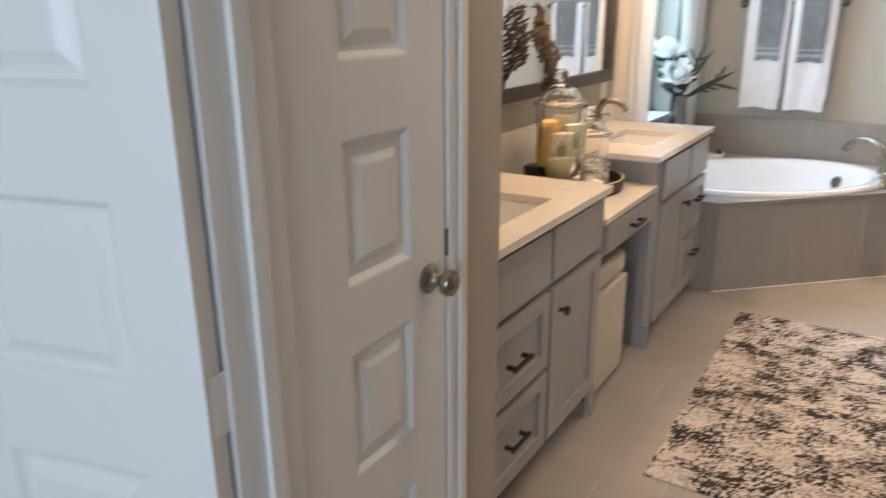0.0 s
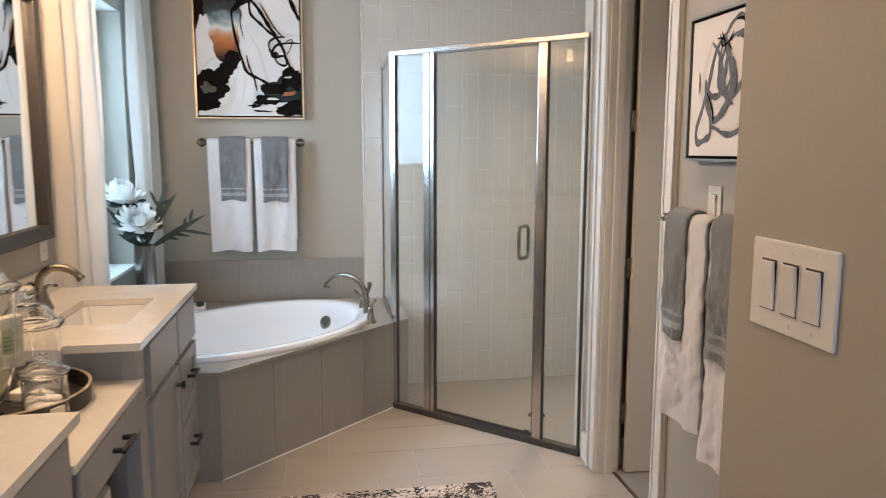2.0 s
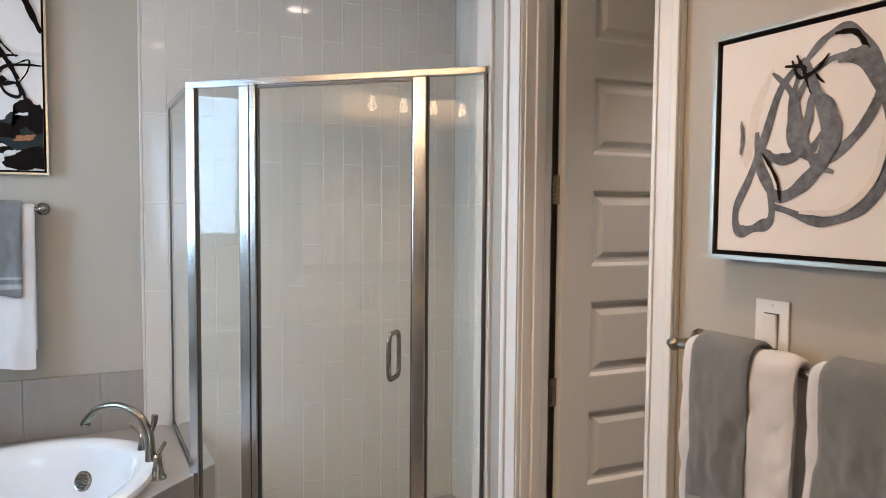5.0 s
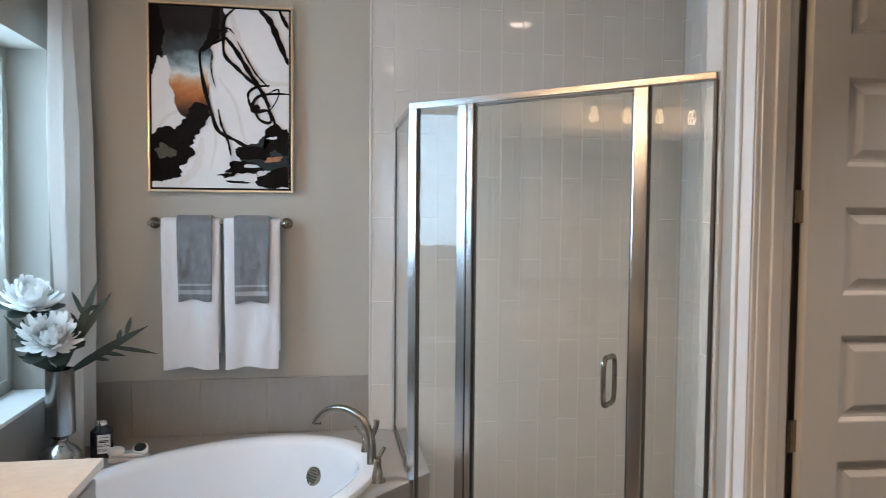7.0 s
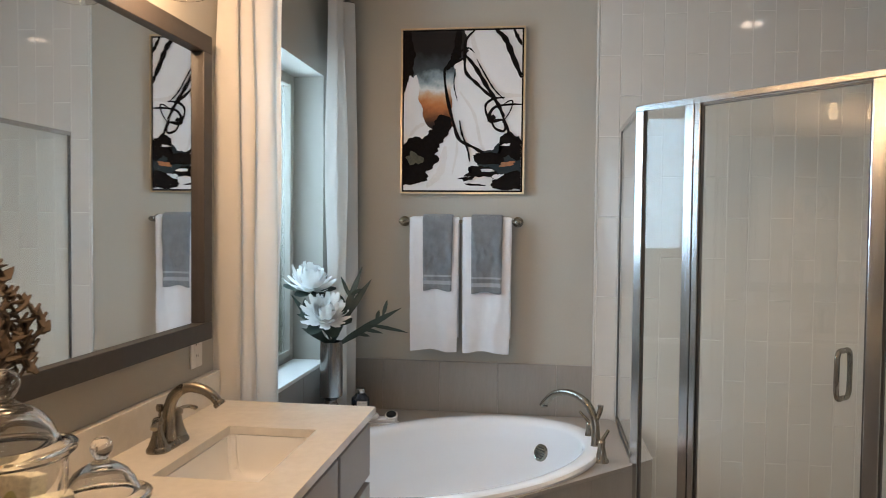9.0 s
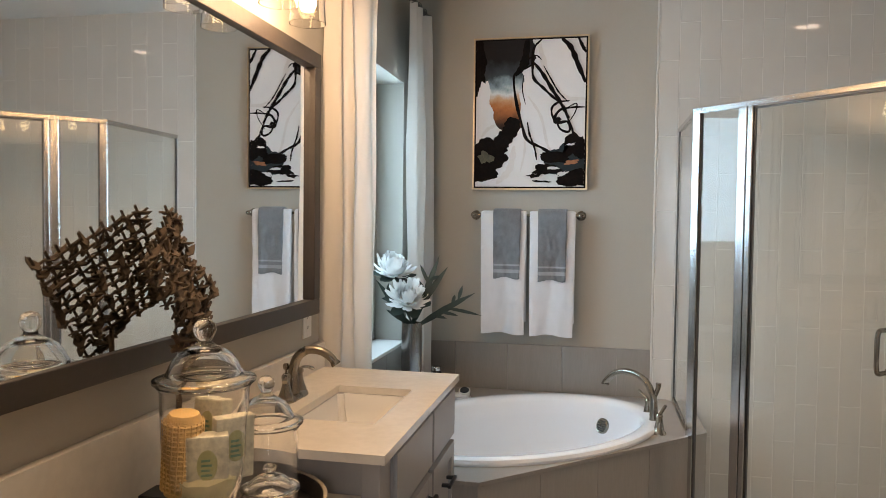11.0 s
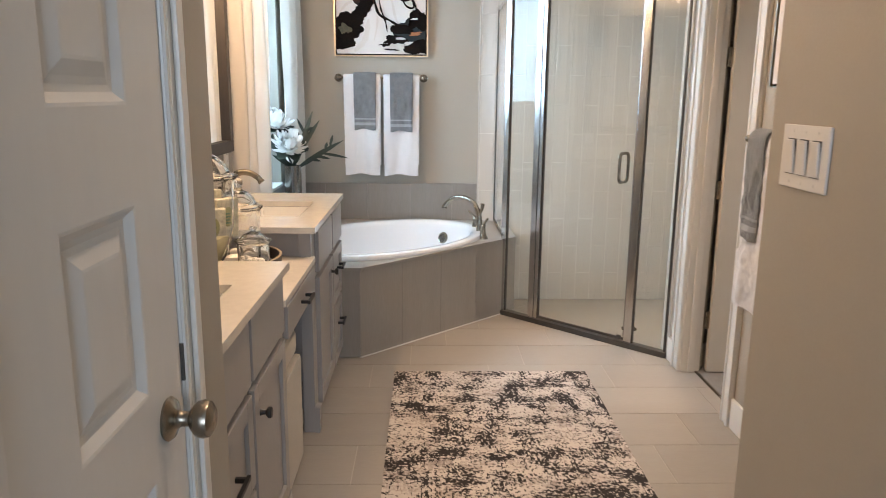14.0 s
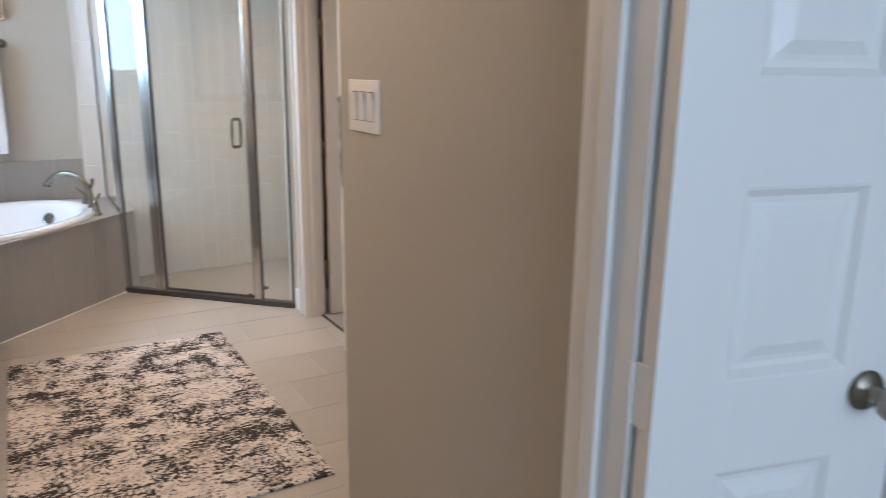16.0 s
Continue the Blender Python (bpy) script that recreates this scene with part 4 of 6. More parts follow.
# tub filler
tf = thing("tub_faucet", (0.385, 5.12, DECK), "brushed nickel roman tub filler with two lever handles", "tub faucet")
pts = smooth_line([(0.385, 5.115, DECK), (0.385, 5.115, DECK + 0.07), (0.378, 5.125, DECK + 0.14), (0.345, 5.155, DECK + 0.205), (0.28, 5.21, DECK + 0.232), (0.21, 5.262, DECK + 0.215), (0.165, 5.292, DECK + 0.165), (0.16, 5.296, DECK + 0.15)], 7)
part("spout", sweep(pts, lambda t: 0.021 - 0.005 * min(1, t * 2) + (0.004 if t > 0.94 else 0), 16), NICKEL, tf, smooth=True)
part("spout_collar", lathe([(0, 0), (0.032, 0), (0.03, 0.008), (0.024, 0.02), (0.02, 0.022), (0, 0.022)], pose(0.385, 5.115, DECK), 24), NICKEL, tf, smooth=True)
part("diverter", sweep(smooth_line([(0.372, 5.13, DECK + 0.10), (0.40, 5.12, DECK + 0.17), (0.405, 5.12, DECK + 0.205)], 4), lambda t: 0.009 + 0.004 * t, 12), NICKEL, tf, smooth=True)
for x, y, dx, dy in ((0.40, 4.985, 0.03, 0.03), (0.37, 5.275, -0.045, 0.035)):
    h = part("handle", lathe([(0, 0), (0.032, 0), (0.031, 0.008), (0.023, 0.018), (0.017, 0.05), (0.014, 0.075), (0.017, 0.082), (0.012, 0.092), (0, 0.094)], pose(x, y, DECK), 24), NICKEL, tf, smooth=True)
    part("lever", sweep(smooth_line([(x, y, DECK + 0.086), (x + dx * 0.5, y + dy * 0.5, DECK + 0.105), (x + dx, y + dy, DECK + 0.125)], 4), lambda t: 0.008 - 0.001 * t, 10), NICKEL, h, smooth=True)

# mirror
mir = thing("wall_mirror", (XW, 3.1, 1.124), "wide wall mirror in a dark espresso wood frame", "mirror")
Y0, Y1, Z0, Z1 = 1.98, 4.172, 1.098, 2.080
W = 0.057
for lo, hi in (((Y0, Z0), (Y1, Z0 + W)), ((Y0, Z1 - W), (Y1, Z1)), ((Y0, Z0 + W), (Y0 + W, Z1 - W)), ((Y1 - W, Z0 + W), (Y1, Z1 - W))):
    part("frame_rail", box((XW + 0.001, lo[0], lo[1]), (XW + 0.03, hi[0], hi[1]), 0.003), FRAME, mir)
own = box((XW + 0.002, Y0 + W, Z0 + W), (XW + 0.012, Y1 - W, Z1 - W))
for v in own.verts:
    if v.co.x > XW + 0.005:
        v.co.x = XW + 0.0125 - 0.009 * (v.co.y - 3.5)
part("mirror_glass", own, MIRROR, mir)

# vanity light
vl = thing("vanity_light", (XW, 3.5, 2.25), "four-light nickel vanity bar with seeded glass shades, lit", "wall light")
part("back_plate", box((XW + 0.001, 3.33, 2.18), (XW + 0.02, 3.48, 2.30), 0.004), NICKEL, vl)
part("bar", box((XW + 0.06, 3.02, 2.225), (XW + 0.08, 3.79, 2.245), 0.003), NICKEL, vl)
part("stem", box((XW + 0.02, 3.395, 2.225), (XW + 0.06, 3.415, 2.245), 0.002), NICKEL, vl)
for y in (3.09, 3.30, 3.51, 3.72):
    m = pose(-0.80, y, -0.04)
    part("socket", lathe([(0, 2.285), (0.02, 2.285), (0.022, 2.235), (0, 2.235)], m, 20), NICKEL, vl, smooth=True)
    part("arm", box((XW + 0.08, y - 0.006, 2.229), (-0.80, y + 0.006, 2.241), 0.002), NICKEL, vl)
    part("shade", lathe([(0.02, 2.255), (0.044, 2.25), (0.052, 2.20), (0.058, 2.11), (0.055, 2.11), (0.049, 2.20), (0.041, 2.245), (0.02, 2.252)], m, 28), JARG, vl, "seeded clear glass shade", smooth=True, shadow=False)
    part("bulb", lathe([(0, 2.235), (0.014, 2.235), (0.018, 2.21), (0.027, 2.185), (0.028, 2.17), (0.02, 2.15), (0, 2.143)], m, 20), BULB, vl, smooth=True, shadow=False)


# outlets and switches
def plate(name, centre, normal_rz, w, h, label, kind="outlet", gangs=1):
    m = pose(*centre, 0, 0, normal_rz)
    root = thing(name, centre, label, "outlet" if kind == "outlet" else "light switch")
    part("cover_plate", box((0, -w / 2, -h / 2), (0.006, w / 2, h / 2), 0.0025, m), PLATE, root)
    for g in range(gangs):
        y = (g - (gangs - 1) / 2) * 0.046
        if kind == "outlet":
            part("insert", box((0.005, y - 0.017, -0.034), (0.0075, y + 0.017, 0.034), 0.001, m), PLATE, root)
            for z in (-0.019, 0.019):
                for dy in (-0.006, 0.006):
                    part("slot", box((0.007, y + dy - 0.0012, z - 0.005), (0.0079, y + dy + 0.0012, z + 0.005), 0, m), SLOT, root)
        else:
            part("insert", box((0.005, y - 0.0175, -0.036), (0.0068, y + 0.0175, 0.036), 0.0006, m), PLATE, root)
            tilt = pose(0.0062, y, 0, 0, 4.5, 0)
            # Near-black plate paints the thin shadow line round the rocker.
            part("rocker_shade_line", box((0.0066, y - 0.0166, -0.0347), (0.00695, y + 0.0166, 0.0347), 0, m), SLOT, root, "dark strip painting the shade line round the rocker")
            r = part("rocker", box((0, -0.015, -0.033), (0.0055, 0.015, 0.033), 0.0015, m @ tilt), PLATE, root)
        for z in (-0.049, 0.049):
            part("screw", lathe([(0, 0), (0.0032, 0), (0.0028, 0.0012), (0, 0.0014)], m @ pose(0.006, y, z, 0, 90, 0), 10), PLATE, root)
    return root


plate("wall_outlet", (XW, 4.112, 1.070), 0, 0.075, 0.115, "white duplex wall outlet under the mirror", "outlet", 1)
plate("light_switch", (XR, 1.857, 1.276), 180, 0.172, 0.123, "white three-gang rocker light switch plate", "switch", 3)
plate("light_switch", (XE, 3.09, 1.286), 180, 0.076, 0.120, "white single rocker light switch plate", "switch", 1)


# towel bars and towels
def towel_bar(name, m, length, label, post=0.07):
    """Bar along local x from 0 to length, wall at y = 0, standing out along -y."""
    r = thing(name, m.translation, label, "towel bar")
    for x in (0, length):
        prof = [(0, 0), (0.027, 0), (0.0275, 0.005), (0.022, 0.009), (0.015, 0.018), (0.0105, 0.032), (0.0105, post - 0.012), (0.014, post - 0.006), (0.014, post + 0.008), (0.008, post + 0.014), (0, post + 0.015)]
        part("post", lathe(prof, m @ pose(x, 0, 0, 90, 0, 0), 20), NICKEL, r, smooth=True)
    part("rod", sweep([Vector((x, -post, 0)) for x in np.linspace(-0.018, length + 0.018, 6)], 0.0085, 14, m), NICKEL, r, smooth=True)


def towel(name, m, x0, x1, front_len, back_len, thick, material, label, seed, post=0.07, puff=0.0, bands=(), gap=0.0):
    """Cloth folded over the bar: an arch section swept across x, with soft waves."""
    r = thing(name, m @ Vector(((x0 + x1) / 2, -post, 0)), label, "towel")
    rnd = random.Random(1 if post < 0.072 else 5)
    rad = 0.011 + thick / 2 + gap
    line = []
    nf, nb = (90, 12) if puff else (36, 12)
    for k in range(nb + 1):
        line.append((rad, -back_len * (1 - k / nb), 0))
    for k in range(1, 8):
        a = math.pi * k / 8
        line.append((rad * math.cos(a), rad * math.sin(a), 0))
    for k in range(nf + 1):
        line.append((-rad, -front_len * k / nf, k / nf))
    nx = 48 if puff else 24
    ph = [rnd.uniform(0, 6.28) for _ in range(5)]

    def surf(off):
        rows = []
        for j, (y, z, t) in enumerate(line):
            row = []
            for i in range(nx + 1):
                u = i / nx
                edge = min(u, 1 - u)
                th = off * min(1.0, 0.35 + edge * 14)
                ny, nz = (y / rad, z / rad if z > 0 else 0) if z > 0 else ((1 if y > 0 else -1), 0)
                w_ = x0 + u * (x1 - x0)
                d_ = -min(z, 0) / 0.66
                wave = d_ * (0.010 * math.sin(21 * w_ + ph[0] + 1.5 * d_) + 0.005 * math.sin(52 * w_ + ph[1] + 3 * d_)) + 0.003 * math.sin(9 * d_ + ph[2] + 16 * w_) * min(1, d_ * 8) + min(1, d_ * 5) * ((0.006 if gap == 0 else 0.010) * noise.noise(Vector((w_ * 22, d_ * 9, seed * 3.1))) + (0.003 if gap == 0 else 0.005) * noise.noise(Vector((w_ * 55, d_ * 24, seed))))
                quilt = puff * abs(math.sin(math.pi * (t * 8 + u * 3.0)) * math.sin(math.pi * (t * 8 - u * 3.0))) ** 0.4
                pinch = 1 - 0.05 * t * (0.5 + 0.5 * math.sin(ph[3]))
                x = (x0 + x1) / 2 + (u - 0.5) * (x1 - x0) * pinch + 0.008 * t * math.sin(ph[4])
                out = th + (quilt if off > 0 else 0)
                row.append((x, -post + y + ny * out - (wave if y < 0 else 0), z + nz * out + (0.006 * math.sin(7 * u + ph[2]) * (1 if t > 0.95 else 0))))
            rows.append(row)
        return rows

    own = bmesh.new()
    fr = [[own.verts.new(p) for p in row] for row in surf(thick / 2)]
    bk = [[own.verts.new(p) for p in row] for row in surf(-thick / 2)]
    for g in (fr, bk):
        for a, b in zip(g, g[1:]):
            for i in range(nx):
                own.faces.new((a[i], a[i + 1], b[i + 1], b[i]))
    for a, b in ((fr[0], bk[0]), (fr[-1], bk[-1])):
        for i in range(nx):
            own.faces.new((a[i], a[i + 1], b[i + 1], b[i]))
    for c in (0, nx):
        for j in range(len(fr) - 1):
            own.faces.new((fr[j][c], fr[j + 1][c], bk[j + 1][c], bk[j][c]))
    rows = surf(thick / 2 + 0.0015)
    own.transform(m)
    part("cloth", own, material, r, smooth=True)
    for b0, b1 in bands:
        own = bmesh.new()
        pick = [row for row, (_, _, t) in zip(rows, line) if b0 <= t <= b1]
        vs = [[own.verts.new(p) for p in row] for row in pick]
        for a, b in zip(vs, vs[1:]):
            for i in range(nx):
                own.faces.new((a[i], a[i + 1], b[i + 1], b[i]))
        own.transform(m)
        part("woven_band", own, BAND, r, "smooth woven band", smooth=True)


nm = pose(-0.578, YN, 1.497)
towel_bar("towel_bar", nm, 0.595, "brushed nickel towel bar over the bathtub")
towel("bath_towel", nm, 0.042, 0.298, 0.665, 0.60, 0.014, TERRYW, "white terry bath towel hung over the bar", 1)
towel("bath_towel", nm, 0.316, 0.566, 0.668, 0.60, 0.014, TERRYW, "white terry bath towel hung over the bar", 2)
towel("hand_towel", nm, 0.112, 0.268, 0.352, 0.30, 0.011, TERRYG, "dark grey terry hand towel with woven bands over a white towel", 3, bands=((0.76, 0.82), (0.86, 0.92)), gap=0.016)
towel("hand_towel", nm, 0.362, 0.522, 0.362, 0.30, 0.011, TERRYG, "dark grey terry hand towel with woven bands over a white towel", 4, bands=((0.76, 0.82), (0.86, 0.92)), gap=0.016)
em = pose(XE, 3.27, 1.235, 0, 0, -90)
towel_bar("towel_bar", em, 0.59, "brushed nickel towel bar below the switch", 0.075)
towel("bath_towel", em, 0.048, 0.305, 0.64, 0.50, 0.016, TERRYW, "white quilted bath towel hung over the bar", 5, 0.075, 0.005)
towel("bath_towel", em, 0.330, 0.568, 0.69, 0.50, 0.016, TERRYW, "white quilted bath towel hung over the bar", 6, 0.075, 0.005)
towel("hand_towel", em, 0.082, 0.218, 0.365, 0.30, 0.012, TERRYG, "dark grey terry hand towel with woven bands over a white towel", 7, 0.075, bands=((0.76, 0.82), (0.86, 0.92)), gap=0.020)
towel("hand_towel", em, 0.360, 0.515, 0.375, 0.30, 0.012, TERRYG, "dark grey terry hand towel with woven bands over a white towel", 8, 0.075, bands=((0.76, 0.82), (0.86, 0.92)), gap=0.020)


# curtains and rod
ROD = -0.862
rod = thing("curtain_rod", (ROD, 5.0, 2.62), "dark bronze curtain rod on wall brackets", "curtain rod")
part("rod", sweep([Vector((ROD, y, 2.62)) for y in np.linspace(4.20, 5.66, 6)], 0.011, 12), DARK, rod, smooth=True)
for y in (4.225, 5.66):
    part("bracket", box((XW + 0.001, y - 0.01, 2.60), (ROD, y + 0.01, 2.612), 0.002), DARK, rod)
    part("rosette", lathe([(0, 0), (0.03, 0), (0.028, 0.008), (0, 0.01)], pose(XW, y, 2.606, 0, 90, 0), 18), DARK, rod)


def curtain(y0, y1, folds, seed, label, amp=0.048, slant=0.0):
    c = thing("curtain", (ROD, (y0 + y1) / 2, DECK + 0.01), label, "curtain", "curtains")
    rnd = random.Random(seed)
    ph = [rnd.uniform(0, 6.28) for _ in range(4)]
    own = bmesh.new()
    n, nz = folds * 16, 30
    grids = []
    for off in (0.0, 0.002):
        g = []
        for j in range(nz + 1):
            v = j / nz
            z = 2.605 - v * (2.605 - DECK - 0.012)
            row = []
            for i in range(n + 1):
                u = i / n
                a = 2 * math.pi * folds * u + 0.5 * math.sin(2.5 * v + ph[0]) + 0.25 * math.sin(7 * u + 4 * v + ph[1]) + 1.1 * math.sin(2.2 * math.pi * u + ph[3])
                w = amp * (0.55 + 0.45 * min(1, v * 3)) * (0.85 + 0.3 * math.sin(3 * u + ph[2]))
                x = ROD + slant * (u - 0.5) + w * math.sin(a) + 0.004 * math.sin(11 * v + 9 * u)
                y = y0 + (y1 - y0) * u + 0.012 * math.cos(a * 1.0 + ph[3]) * v + 0.008 * math.sin(2 * v + ph[1])
                row.append(own.verts.new((x + off, y, z)))
            g.append(row)
        grids.append(g)
    for g in grids:
        for a, b in zip(g, g[1:]):
            for i in range(n):
                own.faces.new((a[i], a[i + 1], b[i + 1], b[i]))
    part("panel", own, LINEN, c, smooth=True)
    for k in range(folds + 1):
        y = y0 + (y1 - y0) * k / folds
        bm = sweep([Vector((ROD + 0.018 * math.cos(t), y, 2.617 + 0.018 * math.sin(t))) for t in np.linspace(0, 2 * math.pi, 17)], 0.002, 6)
        part("ring", bm, DARK, c)


curtain(4.258, 4.445, 3, 3, "long white linen curtain gathered beside the mirror", 0.036, 0.16)
curtain(5.27, 5.635, 3, 5, "long white linen curtain gathered in the corner", 0.05)

# rug
rug = thing("rug", (0.365, 3.15, 0), "cream and charcoal distressed abstract rug", "rug")
part("woven_field", box((-0.120, 2.362, 0.0005), (0.855, 3.958, 0.009), 0.003), RUG, rug)

# ---- paintings ----
def stroke(pts, width, m, taper=0.6):
    """A brush line as a thin raised ribbon on the local xz plane; width is a number."""
    line = smooth_line([(x, 0, z) for x, z in pts], 9)
    own = bmesh.new()
    left, right = [], []
    n = len(line)
    for k, p in enumerate(line):
        d = (line[min(k + 1, n - 1)] - line[max(k - 1, 0)]).normalized()
        t = k / (n - 1)
        w = width / 2 * (1 - taper * (2 * abs(t - 0.5)) ** 3) * (1 + 0.16 * math.sin(17 * t + 9 * p.x * 10) + 0.1 * math.sin(41 * t))
        side = Vector((-d.z, 0, d.x)) * w
        left.append(own.verts.new(p + side))
        right.append(own.verts.new(p - side))
    for a, b, c, e in zip(left, left[1:], right, right[1:]):
        own.faces.new((a, b, e, c))
    own.transform(m)
    return own


def blob(cx, cz, rx, rz, seed, m, rough=0.25, turn=0.0, n=64):
    """A ragged paint patch."""
    own = bmesh.new()
    vs = []
    for k in range(n):
        a = 2 * math.pi * k / n
        f = 1 + rough * noise.noise(Vector((math.cos(a) * 1.6 + seed, math.sin(a) * 1.6, seed * 0.7))) * 1.6 + rough * 0.5 * noise.noise(Vector((math.cos(a) * 6, math.sin(a) * 6, seed)))
        x, z = rx * f * math.cos(a), rz * f * math.sin(a)
        c, s = math.cos(radians(turn)), math.sin(radians(turn))
        vs.append(own.verts.new((cx + c * x - s * z, 0, cz + s * x + c * z)))
    own.faces.new(vs)
    bmesh.ops.triangulate(own, faces=own.faces)
    own.transform(m)
    return own


def keep_inside(own, m, w, h):
    """Cuts a flat shape to the canvas."""
    inv = m.inverted()
    own.transform(inv)
    for co, no in (((0, 0, 0), (-1, 0, 0)), ((w, 0, 0), (1, 0, 0)), ((0, 0, 0), (0, 0, -1)), ((0, 0, h), (0, 0, 1))):
        bmesh.ops.bisect_plane(own, geom=[*own.verts, *own.edges, *own.faces], plane_co=co, plane_no=no, clear_outer=True)
    own.transform(m)
    return own


def framed(name, m, w, h, depth, face, label, sides=None):
    """Float-framed canvas; local origin at the lower corner on the wall, front towards -y."""
    r = thing(name, m.translation, label, "painting")
    for lo, hi in (((0, 0), (w, 0.008)), ((0, h - 0.008), (w, h)), ((0, 0.008), (0.008, h - 0.008)), ((w - 0.008, 0.008), (w, h - 0.008))):
        part("frame_rail", box((lo[0], -depth, lo[1]), (hi[0], -0.001, hi[1]), 0.001, m), sides or face, r)
        part("frame_face", box((lo[0], -depth - 0.0015, lo[1]), (hi[0], -depth, hi[1]), 0, m), face, r)
    part("shadow_gap", box((0.008, -depth + 0.010, 0.008), (w - 0.008, -0.002, h - 0.008), 0, m), INK, r)
    part("canvas", box((0.017, -depth + 0.003, 0.017), (w - 0.017, -depth + 0.012, h - 0.017), 0.001, m), CANVAS, r)
    return r


def paint(r, m, w, h, depth, shapes):
    """shapes: (material, kind, args), stacked one over another."""
    lift = 0.0
    cm = m @ pose(0.017, 0, 0.017)
    cw, ch = w - 0.034, h - 0.034
    for material, kind, args in shapes:
        lift += 0.00022
        lm = cm @ pose(0, -depth + 0.0028 - lift, 0)
        if kind == "stroke":
            pts, width = args
            own = stroke([(x * cw, z * ch) for x, z in pts], width * cw, lm)
        else:
            cx, cz, rx, rz, seed, rough, turn = args
            own = blob(cx * cw, cz * ch, rx * cw, rz * ch, seed, lm, rough, turn)
        own = keep_inside(own, lm, cw, ch)
        if len(own.faces):
            part("brush_stroke" if kind == "stroke" else "paint_patch", own, material, r)


